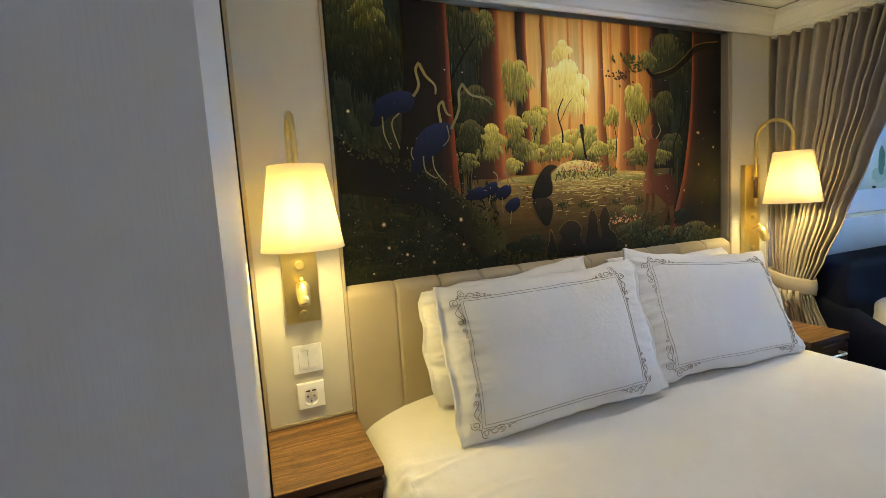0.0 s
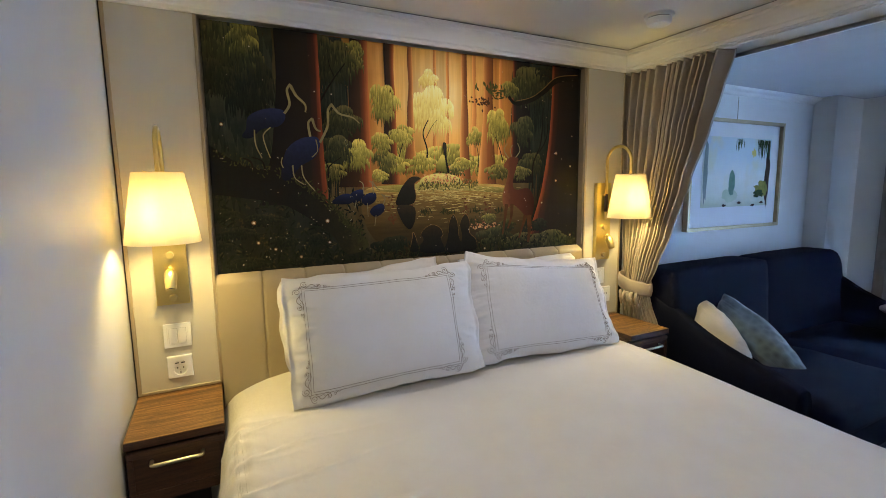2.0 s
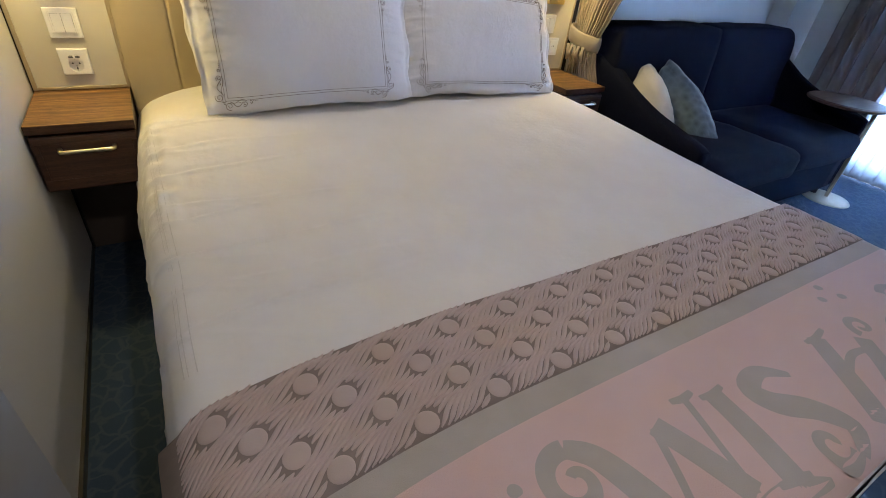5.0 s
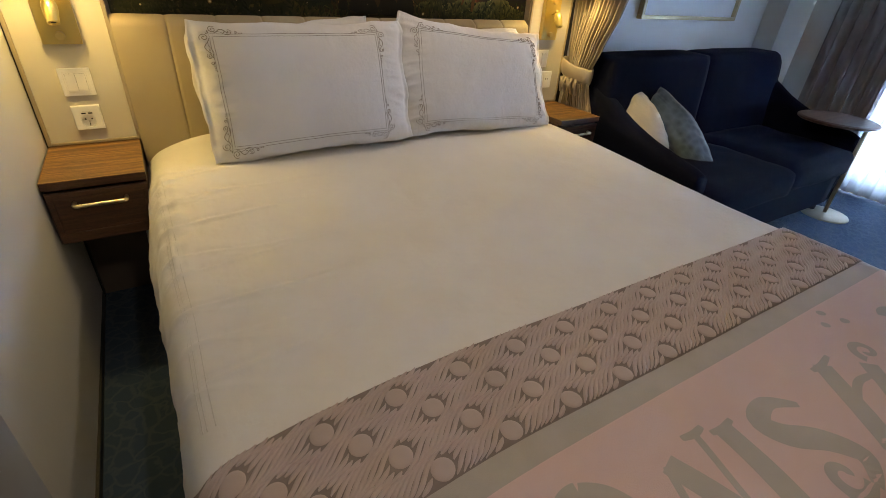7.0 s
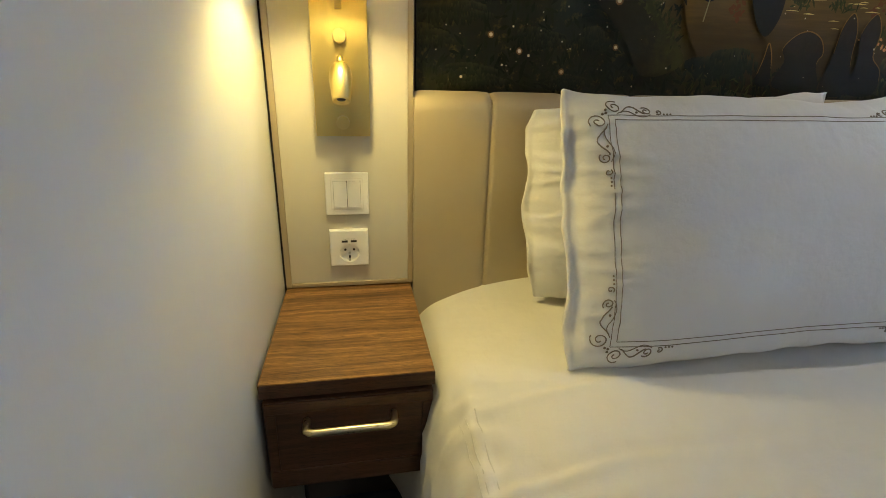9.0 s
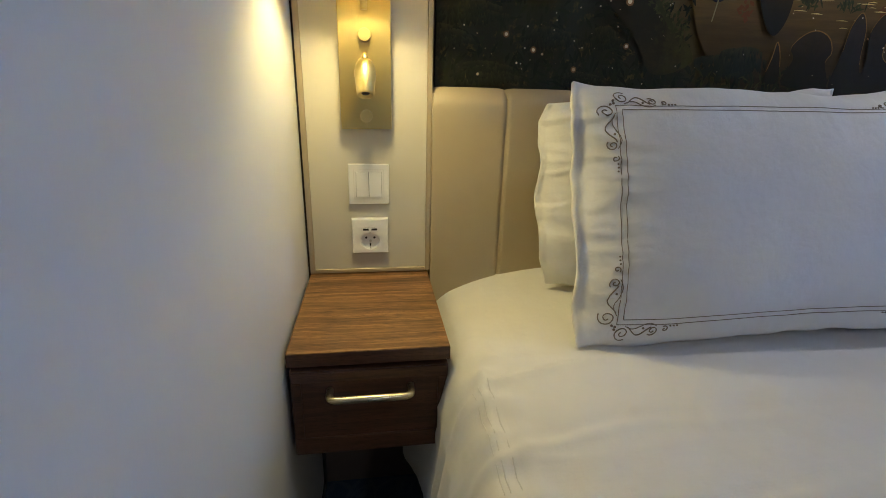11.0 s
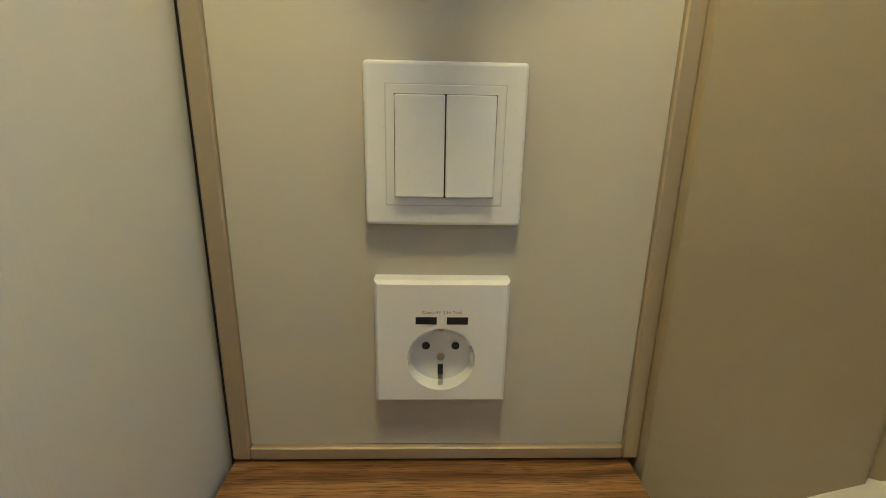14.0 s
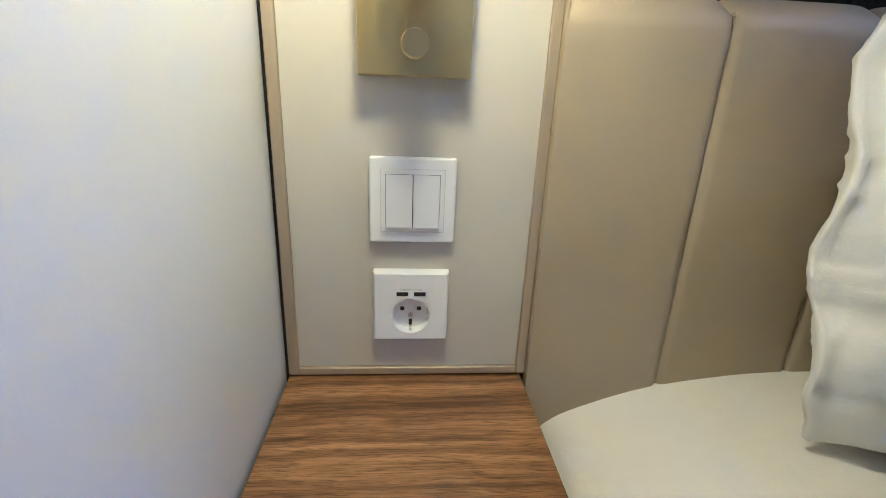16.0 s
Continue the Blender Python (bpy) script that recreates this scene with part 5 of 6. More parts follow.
# undergrowth along the foot of the picture
for c, ru, rv, mat in (((0.695, 0.085), 0.060, 0.060, F_SHADE), ((0.783, 0.046), 0.060, 0.050, F_SHADE), ((0.897, 0.034), 0.090, 0.070, F_SHADE), ((0.678, 0.179), 0.024, 0.030, F_MID), ((0.738, 0.139), 0.030, 0.035, F_SHADE), ((0.393, 0.078), 0.050, 0.045, F_DEEP), ((0.848, 0.129), 0.035, 0.040, F_DEEP)):
    crown(c, ru, rv, mat, 12, 12)
scatter("painted_undergrowth", F_DARK, "dark painted undergrowth", 420, lambda: (rg.uniform(0.0, 1.0), rg.uniform(0.0, 0.07)), 0.026, 0.007, 0.8)
scatter("painted_undergrowth", F_DARK, "dark painted undergrowth", 420, lambda: (rg.uniform(0.0, 0.33), rg.uniform(0.0, 0.32)), 0.026, 0.007, 1.0)
scatter("painted_grass", P_MOSS, "mossy painted grass", 150, lambda: (rg.uniform(0.33, 0.98), rg.uniform(0.0, 0.05)), 0.020, 0.004, 0.7)

# the leaning mossy log
LOG = smooth_line([(-0.011, 0.476), (0.043, 0.423), (0.117, 0.385), (0.178, 0.338), (0.227, 0.266), (0.269, 0.179), (0.316, 0.090)], 34)
patch([(-0.012, 0.523), (0.054, 0.456), (0.151, 0.402), (0.208, 0.335), (0.249, 0.265), (0.285, 0.190), (0.335, 0.087), (0.282, 0.048), (0.249, 0.132), (0.199, 0.214), (0.131, 0.288), (0.035, 0.320), (-0.017, 0.354)], P_LOG, "painted_log", "dark leaning mossy painted log", 60)
scatter("painted_moss", P_MOSS, "moss along the painted log", 300, lambda: (lambda p: (p[0] + rg.gauss(0.006, 0.006), p[1] + rg.gauss(0.030, 0.012)))(LOG[min(33, int(34 * rg.random() ** 0.6))]), 0.012, 0.005, 0.9)
lines("painted_moss", P_MOSS, "lit mossy edge of the log", (0.005, 0.012, (0.208, 0.340), (0.249, 0.274), (0.277, 0.202), (0.303, 0.145)))
lines("painted_branch", P_BLACK, "broken painted twig", (0.010, 0.004, (0.083, 0.429), (0.078, 0.462), (0.063, 0.475)), (0.008, 0.003, (0.107, 0.419), (0.102, 0.463), (0.081, 0.479)))
for c, ru, rv in (((0.017, 0.244), 0.040, 0.030), ((0.046, 0.164), 0.045, 0.030), ((0.101, 0.216), 0.045, 0.030), ((0.144, 0.119), 0.040, 0.026), ((0.064, 0.038), 0.050, 0.028), ((0.003, 0.113), 0.040, 0.030), ((0.209, 0.124), 0.030, 0.028), ((0.183, 0.031), 0.030, 0.020)):
    crown(c, ru, rv, F_DEEP, 8, 12)

# plain patches of colour on the log, in the pond and by the trees
patch([(0.074, 0.593), (0.080, 0.642), (0.113, 0.675), (0.149, 0.675), (0.154, 0.639), (0.139, 0.607), (0.106, 0.593), (0.083, 0.556), (0.065, 0.560)], P_BLUE, label="plain blue patch of paint")
patch([(0.140, 0.419), (0.153, 0.510), (0.183, 0.559), (0.219, 0.570), (0.227, 0.536), (0.214, 0.483), (0.181, 0.442), (0.159, 0.390), (0.144, 0.385)], P_BLUE, label="plain blue patch of paint")
for c in ((0.308, 0.311), (0.339, 0.297), (0.359, 0.244)):
    patch([(c[0] - 0.020, c[1] - 0.006), (c[0] - 0.008, c[1] + 0.022), (c[0] + 0.014, c[1] + 0.030), (c[0] + 0.016, c[1] - 0.004), (c[0] - 0.006, c[1] - 0.030)], P_BLUE, label="small plain blue patch of paint", n=24)
patch([(0.262, 0.312), (0.287, 0.324), (0.303, 0.299), (0.287, 0.277), (0.249, 0.282)], P_BLUE, label="small plain blue patch of paint", n=24)
lines("painted_line", P_PALE, "pale painted line",
      (0.010, 0.009, (0.153, 0.661), (0.165, 0.701), (0.161, 0.756), (0.169, 0.782)), (0.012, 0.006, (0.169, 0.777), (0.180, 0.737), (0.198, 0.703), (0.198, 0.671)),
      (0.010, 0.009, (0.227, 0.546), (0.246, 0.619), (0.248, 0.683), (0.258, 0.715)), (0.011, 0.004, (0.256, 0.712), (0.274, 0.674), (0.303, 0.662), (0.321, 0.637)),
      (0.010, 0.008, (0.206, 0.570), (0.203, 0.626), (0.213, 0.648)), (0.011, 0.006, (0.212, 0.646), (0.219, 0.605), (0.230, 0.594)),
      (0.005, 0.004, (0.090, 0.589), (0.091, 0.529), (0.102, 0.476)), (0.005, 0.004, (0.123, 0.602), (0.107, 0.563), (0.119, 0.477)), (0.005, 0.004, (0.165, 0.448), (0.168, 0.396), (0.188, 0.366)), (0.005, 0.004, (0.184, 0.448), (0.188, 0.396), (0.211, 0.338)), (0.004, 0.003, (0.144, 0.481), (0.141, 0.458), (0.145, 0.436)),
      (0.004, 0.003, (0.218, 0.559), (0.221, 0.513), (0.208, 0.483)),
      (0.005, 0.004, (0.325, 0.322), (0.324, 0.365), (0.315, 0.381)), (0.005, 0.004, (0.349, 0.322), (0.347, 0.365), (0.340, 0.381)), (0.005, 0.003, (0.347, 0.379), (0.356, 0.353), (0.366, 0.336)), (0.005, 0.004, (0.373, 0.271), (0.378, 0.298), (0.369, 0.319)), (0.005, 0.003, (0.369, 0.319), (0.383, 0.308), (0.397, 0.305)),
      (0.003, 0.003, (0.306, 0.292), (0.302, 0.256)), (0.003, 0.003, (0.333, 0.279), (0.334, 0.217)), (0.003, 0.003, (0.354, 0.222), (0.350, 0.172)))
patch([(0.406, 0.272), (0.419, 0.339), (0.441, 0.390), (0.459, 0.401), (0.474, 0.391), (0.457, 0.364), (0.461, 0.306), (0.453, 0.272), (0.430, 0.263)], P_DUSK, label="plain dark patch of paint", edge=P_EDGE, edge_w=0.004, arc=(0.28, 0.85))
patch([(0.409, 0.259), (0.453, 0.257), (0.457, 0.195), (0.443, 0.148), (0.424, 0.178)], P_DUSK, label="dark reflection in painted water")
patch([(0.470, 0.034), (0.479, 0.094), (0.472, 0.122), (0.487, 0.153), (0.506, 0.164), (0.526, 0.149), (0.535, 0.115), (0.529, 0.089), (0.538, 0.025)], P_DUSK, label="plain dark patch of paint", edge=P_EDGE, edge_w=0.0028, arc=(0.22, 0.78))
patch([(0.544, 0.027), (0.551, 0.114), (0.554, 0.175), (0.566, 0.210), (0.578, 0.173), (0.581, 0.111), (0.587, 0.022)], P_DUSK, label="plain dark patch of paint", edge=P_EDGE, edge_w=0.0024, arc=(0.15, 0.75))
patch([(0.587, 0.025), (0.592, 0.096), (0.586, 0.165), (0.602, 0.211), (0.616, 0.170), (0.615, 0.114), (0.634, 0.078), (0.632, 0.022)], P_DUSK, label="plain dark patch of paint", edge=P_EDGE, edge_w=0.0024, arc=(0.25, 0.80))
patch([(0.442, 0.042), (0.447, 0.098), (0.450, 0.134), (0.459, 0.097), (0.462, 0.039)], P_DUSK, label="plain dark patch of paint", edge=P_EDGE, edge_w=0.003, arc=(0.1, 0.7), n=24)
patch([(0.518, 0.433), (0.525, 0.481), (0.537, 0.508), (0.549, 0.475), (0.549, 0.428)], F_LIT, label="plain pale patch of paint", n=24)
patch([(0.537, 0.556), (0.543, 0.567), (0.548, 0.551), (0.548, 0.491), (0.555, 0.426), (0.549, 0.425), (0.543, 0.491)], P_DUSK, label="plain dark patch of paint", n=24)
patch([(0.723, 0.459), (0.745, 0.502), (0.772, 0.498), (0.765, 0.446), (0.754, 0.367), (0.765, 0.331), (0.806, 0.338), (0.827, 0.286), (0.825, 0.205), (0.809, 0.169), (0.783, 0.215), (0.756, 0.250), (0.731, 0.232), (0.719, 0.283), (0.731, 0.368), (0.738, 0.431)], P_RUST, label="plain rust patch of paint", n=64, edge=P_EDGE, edge_w=0.004, arc=(0.72, 0.98))
lines("painted_line", P_LEAVES, "rust painted line", (0.022, 0.008, (0.734, 0.254), (0.728, 0.175), (0.721, 0.094)), (0.020, 0.009, (0.752, 0.253), (0.749, 0.181), (0.738, 0.124)), (0.034, 0.012, (0.810, 0.191), (0.813, 0.117), (0.809, 0.041)), (0.020, 0.008, (0.797, 0.192), (0.789, 0.134), (0.776, 0.069)))
lines("painted_line", P_PALE, "pale painted line", (0.005, 0.003, (0.740, 0.497), (0.725, 0.536), (0.735, 0.575)), (0.005, 0.003, (0.763, 0.502), (0.777, 0.538), (0.769, 0.577)), (0.004, 0.003, (0.751, 0.502), (0.745, 0.537), (0.752, 0.565)))

# drifting lights: some with a soft halo
halo, fy = bmesh.new(), bmesh.new()
y = lay()
lay()
BIG = [(0.077, 0.209), (0.084, 0.124), (0.119, 0.093), (0.173, 0.053), (0.236, 0.205), (0.027, 0.605), (0.239, 0.109), (0.905, 0.529), (0.959, 0.459), (0.855, 0.257), (0.906, 0.378), (0.964, 0.066), (0.662, 0.026)]
for k, c in enumerate(BIG):
    r = 0.0050 if k in (0, 4, 7) else 0.0038
    blob(*uv(*c), r * 1.8, r * 1.8, y, k, 0.05, 14, halo)
    blob(*uv(*c), r, r, y - 0.00005, k, 0.05, 12, fy)
for k in range(210):
    u, v = (rg.uniform(0.01, 0.99), rg.uniform(0.02, 0.96)) if k > 60 else (rg.uniform(0.02, 0.32), rg.uniform(0.02, 0.38))
    r = rg.choice((0.0008, 0.0010, 0.0013, 0.0017)) if k % 14 else rg.uniform(0.002, 0.0032)
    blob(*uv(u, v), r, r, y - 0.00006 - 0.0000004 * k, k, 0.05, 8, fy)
tagged(part("painted_halo", halo, P_HALO, mur, "dim glow round painted lights"), kind="stuff")
tagged(part("painted_light_specks", fy, P_FLY, mur, "small pale painted lights"), kind="stuff")


# ---- bed runner ----
def runner_cloth():
    mat, n, l, bs = nodes_of("runner_plush")
    v = coords(n, l)
    nap = noise_node(n, l, v, 700, 2, 0.8)
    big = noise_node(n, l, v, 6)
    l.new(mix_col(n, l, math_node(n, l, "ADD", math_node(n, l, "MULTIPLY", nap, 0.5), math_node(n, l, "MULTIPLY", big, 0.5)), (0.58, 0.415, 0.375), (0.68, 0.50, 0.455)), bs.inputs["Base Color"])
    bs.inputs["Roughness"].default_value = 0.95
    bs.inputs["Sheen Weight"].default_value = 0.4
    bump(n, l, bs, nap, 0.6, 0.0015)
    return mat


M_RUN = runner_cloth()
M_RIB = simple("runner_rib_plush", (0.45, 0.362, 0.325), (0.52, 0.425, 0.38), 9, 0.92, 0, 600, 0.5, sheen=0.3)
M_RUNG = simple("runner_grey_weave", (0.38, 0.345, 0.30), (0.44, 0.40, 0.35), 9, 0.9, 0, 600, 0.5, sheen=0.3)
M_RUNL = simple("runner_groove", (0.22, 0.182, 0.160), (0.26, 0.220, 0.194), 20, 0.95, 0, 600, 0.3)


def edge_y(x):
    """The runner lies a little askew, drawn down towards the free side."""
    return -1.466 - 0.004 * (x - BX0) - 0.055 * max(0.0, 1 - (x - BX0) / 0.55) ** 2


def on_bed(x, d, up):
    y = max(edge_y(x) - d, BY1 + 0.004)
    z = bed_top(min(max(x, BX0 + 0.003), BX1 - 0.003), y) + up
    return Vector((x, y, z))


run = thing("bed_runner", (1.17, -1.8, 0.6), "pink and taupe plush bed runner across the bed foot", "bed runner")
D1, D2, D3 = 0.230, 0.278, 0.586


def strip(d0, d1, up, nu=150, nv=24, lift=None):
    def f(u, v):
        d = d0 + (d1 - d0) * v
        hang = 0.16
        total = BX1 - BX0 + 2 * hang
        s = u * total - hang
        q = min(max(s, 0.004), BX1 - BX0 - 0.004)
        p = on_bed(BX0 + q, d, up if 0.02 < v < 0.98 or d0 > 0 else up * 0.3)
        over = s - q
        if over < 0:
            p.x -= 0.012 + 0.008 * min(1, -over / 0.05) + up
            p.z += over
        elif over > 0:
            p.x += 0.014 + up
            p.z -= over
        return p
    return sheet(f, nu, nv)


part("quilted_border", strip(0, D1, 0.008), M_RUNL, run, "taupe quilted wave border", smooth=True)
part("band", strip(D1, D2, 0.009, 150, 4), M_RUNG, run, "plain grey band", smooth=True)
part("field", strip(D2, D3, 0.010, 150, 12), M_RUN, run, "pink plush field", smooth=True)

# raised wavy ribs and round motifs of the quilted border
PITCH = 0.139


def pad(pts, half, up, bm):
    """A soft raised rib along (x, d) points."""
    rows = []
    for i, (x, d) in enumerate(pts):
        a, b = pts[max(i - 1, 0)], pts[min(i + 1, len(pts) - 1)]
        tx, td = b[0] - a[0], b[1] - a[1]
        ln = math.hypot(tx, td) or 1
        nx, nd = -td / ln, tx / ln
        w = half * min(1.0, 0.25 + 1.5 * min(i, len(pts) - 1 - i) / len(pts) * 2)
        row = []
        for k, hgt in ((-1, 0.0), (-0.55, 0.8), (0, 1.0), (0.55, 0.8), (1, 0.0)):
            xx, dd = x + nx * w * k, min(max(d + nd * w * k, 0.001), D1 - 0.001)
            xx = min(max(xx, BX0 + 0.004), BX1 - 0.004)
            row.append(bm.verts.new(on_bed(xx, dd, 0.0085 + up * hgt)))
        rows.append(row)
    for r0, r1 in zip(rows, rows[1:]):
        for k in range(4):
            bm.faces.new((r0[k], r1[k], r1[k + 1], r0[k + 1]))


MOTIF, STEP = 0.0200, 0.053
for row in range(-1, 5):
    for k in range(-3, int((BX1 - BX0) / PITCH) + 2):
        cx, cd = 0.452 + 0.047 * row + k * PITCH, 0.047 + STEP * row
        if cx < BX0 - 0.09 or cx > BX1 + 0.04:
            continue
        if BX0 + MOTIF < cx < BX1 - MOTIF and MOTIF < cd < D1 - MOTIF:
            bt = bmesh.new()
            rings = [[bt.verts.new(on_bed(cx + MOTIF * fr * math.cos(a * math.pi / 10), cd + MOTIF * fr * math.sin(a * math.pi / 10), 0.0085 + hg)) for a in range(20)] for fr, hg in ((1.0, 0.0), (0.90, 0.0013), (0.6, 0.0020), (0.25, 0.0022))]
            for r0, r1 in zip(rings, rings[1:]):
                for a in range(20):
                    bt.faces.new((r0[a], r0[(a + 1) % 20], r1[(a + 1) % 20], r1[a]))
            bt.faces.new(rings[-1])
            part("round_motif", bt, M_RIB, run, smooth=True)

# close-packed curling ribs in slanting rows, parted round the motifs
MOTIFS = [(0.452 + 0.047 * row + k * PITCH, 0.047 + STEP * row) for row in range(-1, 5) for k in range(-4, 16)]
for row in range(-1, 5):
    for k in range(-3, int((BX1 - BX0) / PITCH) + 2):
        cx, cd = 0.452 + 0.047 * row + k * PITCH, 0.047 + STEP * row
        rib = bmesh.new()
        for q in range(9):
            runs, now = [], []
            for i in range(26):
                f = i / 25.0
                xx = cx + PITCH * q / 9.0 + 0.100 * (f - 0.5) + 0.005 * math.sin(2 * math.pi * f)
                dd = cd + 0.029 - 0.058 * f + 0.0045 * math.sin(2 * math.pi * (q / 9.0)) + 0.0020 * math.sin(2 * math.pi * f)
                free = 0.003 < dd < D1 - 0.003 and BX0 + 0.006 < xx < BX1 - 0.006
                if free and min((xx - p) ** 2 + (dd - m) ** 2 for p, m in MOTIFS) > (MOTIF + 0.0026) ** 2:
                    now.append((xx, dd))
                elif now:
                    runs.append(now)
                    now = []
            runs.append(now)
            for pts in runs:
                if len(pts) > 3:
                    pad(pts, 0.0042, 0.0026, rib)
        if rib.verts:
            part("wave_rib", rib, M_RIB, run, "raised wavy plush ribs", smooth=True)


def flat_stroke(pts, widths, up, bm):
    rows = []
    for i, (x, d) in enumerate(pts):
        a, b = pts[max(i - 1, 0)], pts[min(i + 1, len(pts) - 1)]
        tx, td = b[0] - a[0], b[1] - a[1]
        ln = math.hypot(tx, td) or 1
        w = widths[i] / 2
        rows.append([bm.verts.new(on_bed(min(max(x + s * -td / ln * w, BX0 + .01), BX1 - .01), d + s * tx / ln * w, up)) for s in (-1, 1)])
    for r0, r1 in zip(rows, rows[1:]):
        bm.faces.new((r0[0], r1[0], r1[1], r0[1]))


# large woven swashes on the field, as plain curves and bars
UPS = 0.0104


def swash(pts, widths):
    """A woven stroke through (x, y) points on the field."""
    bm = bmesh.new()
    flat_stroke([(x + 0.006, min(edge_y(x) - y, D3 - 0.012)) for x, y in pts], [w * 1.22 for w in widths], UPS, bm)
    part("woven_swash", bm, M_RUNG, run, "grey woven swash")


def glide(w0, w1, belly, *pts):
    line = smooth_line(pts, 30)
    swash(line, [w0 + (w1 - w0) * i / 30 + belly * math.sin(math.pi * i / 30) for i in range(31)])


def swirl(cx, cy, r, turns, start, sgn, wmax):
    n = 44
    swash([(cx + r * (1 - 0.80 * i / n) * math.cos(start + sgn * turns * 2 * math.pi * i / n), cy + r * (1 - 0.80 * i / n) * math.sin(start + sgn * turns * 2 * math.pi * i / n)) for i in range(n + 1)], [wmax * (1 - 0.55 * i / n) for i in range(n + 1)])


swirl(0.726, -1.858, 0.050, 1.1, 1.2, 1, 0.026)
glide(0.024, 0.038, 0.006, (0.744, -1.811), (0.778, -1.842), (0.800, -1.905), (0.822, -1.995))
glide(0.010, 0.012, 0.0, (0.826, -1.998), (0.866, -1.925), (0.900, -1.850))
glide(0.034, 0.038, 0.0, (0.905, -1.846), (0.928, -1.915), (0.950, -1.990))
glide(0.010, 0.012, 0.0, (0.952, -1.990), (0.974, -1.910), (0.996, -1.836))
glide(0.008, 0.008, 0.004, (0.968, -1.828), (0.996, -1.833), (1.024, -1.829))
glide(0.036, 0.038, 0.0, (1.056, -1.848), (1.046, -1.925), (1.030, -2.004))
glide(0.008, 0.008, 0.004, (1.026, -1.846), (1.056, -1.850), (1.088, -1.845))
glide(0.008, 0.008, 0.004, (0.992, -2.000), (1.030, -2.006), (1.064, -2.012))
glide(0.010, 0.020, 0.026, (1.242, -1.888), (1.190, -1.856), (1.134, -1.872), (1.146, -1.912), (1.196, -1.950), (1.222, -2.000), (1.190, -2.036))
swirl(1.152, -2.002, 0.040, 0.95, 5.6, -1, 0.022)
glide(0.032, 0.036, 0.0, (1.404, -1.858), (1.350, -1.935), (1.288, -2.024))
glide(0.030, 0.034, 0.0, (1.500, -1.905), (1.442, -1.970), (1.384, -2.026))
glide(0.014, 0.012, 0.0, (1.365, -1.936), (1.420, -1.918), (1.470, -1.925))
glide(0.008, 0.008, 0.004, (1.368, -1.856), (1.404, -1.858), (1.446, -1.850))
swirl(1.540, -1.885, 0.030, 1.1, 3.6, -1, 0.016)
swirl(1.640, -1.960, 0.058, 1.4, 0.4, 1, 0.022)
swirl(1.770, -1.880, 0.045, 1.4, 2.4, -1, 0.018)
glide(0.006, 0.008, 0.020, (0.900, -2.010), (0.990, -2.012), (1.090, -2.034))
for x, y in ((0.640, -1.830), (1.560, -1.800), (1.620, -1.815), (1.600, -1.772)):
    glide(0.004, 0.004, 0.012, (x - 0.010, y), (x, y + 0.002), (x + 0.010, y - 0.004))

# ---- dividing curtain ----
KN = [(2.0, -0.565), (1.83, -0.52), (1.65, -0.468), (1.4, -0.385), (1.15, -0.300), (0.95, -0.225), (0.84, -0.180), (0.80, -0.175), (0.74, -0.195), (0.6, -0.255), (0.3, -0.300), (0.01, -0.315)]
KI = [(2.0, 0.022), (1.65, 0.022), (1.2, 0.020), (0.95, 0.012), (0.82, -0.018), (0.74, -0.012), (0.4, 0.012), (0.01, 0.018)]


def lookup(tab, z):
    for (z0, a), (z1, b) in zip(tab, tab[1:]):
        if z0 >= z >= z1:
            f = (z0 - z) / (z0 - z1)
            f = f * f * (3 - 2 * f) * 0.4 + f * 0.6
            return a + (b - a) * f
    return tab[-1][1]


def drape(u, v):
    z = 2.0 - 1.985 * v
    y1, y0 = lookup(KN, z), lookup(KI, z)
    g = 0.5 + 0.5 * math.tanh((z - 0.95) * 3)
    ph = (u * 13.5 + 0.35 * math.sin(u * 9.1 + 0.6) + 0.22 * math.sin(u * 21 + 2)) * 2 * math.pi + 1.6 * wob(u * 5, z * 0.7, 0)
    amp = 0.015 + 0.024 * min(1, max(0, (z - 0.8) / 0.9)) + 0.006 * max(0, 0.75 - z)
    fan = 1 + 0.8 * wob(u * 7, z * 0.8, 5)
    return (2.425 - 0.045 * (1 - g) * math.sin(math.pi * u) * (1 if z > 0.8 else 0.5) + amp * fan * (0.85 - 1.7 * abs(math.sin(ph / 2))) + 0.3 * amp * math.sin(ph * 2 + 1.1) * wob(u * 5, 1, 8) * 2 + 0.012 * wob(u * 3, z * 2, 3), y0 + (y1 - y0) * u + 0.006 * math.cos(ph), z)


cur = thing("divider_curtain", (2.425, -0.27, 0.0), "taupe dividing curtain gathered by a tieback", "curtain")
solid(part("curtain_cloth", sheet(drape, 420, 90), M_CURT, cur, smooth=True), 0.0016)


def band(u, v):
    a = u * 2 * math.pi
    zz = 0.80 + 0.075 * v
    bulge = 0.006 * math.sin(v * math.pi)
    return (2.405 + (0.058 + bulge) * math.cos(a), -0.092 + (0.102 + bulge) * math.sin(a), zz + 0.020 * math.sin(a) + 0.004 * wob(math.cos(a) * 2, math.sin(a) * 2, v * 2))


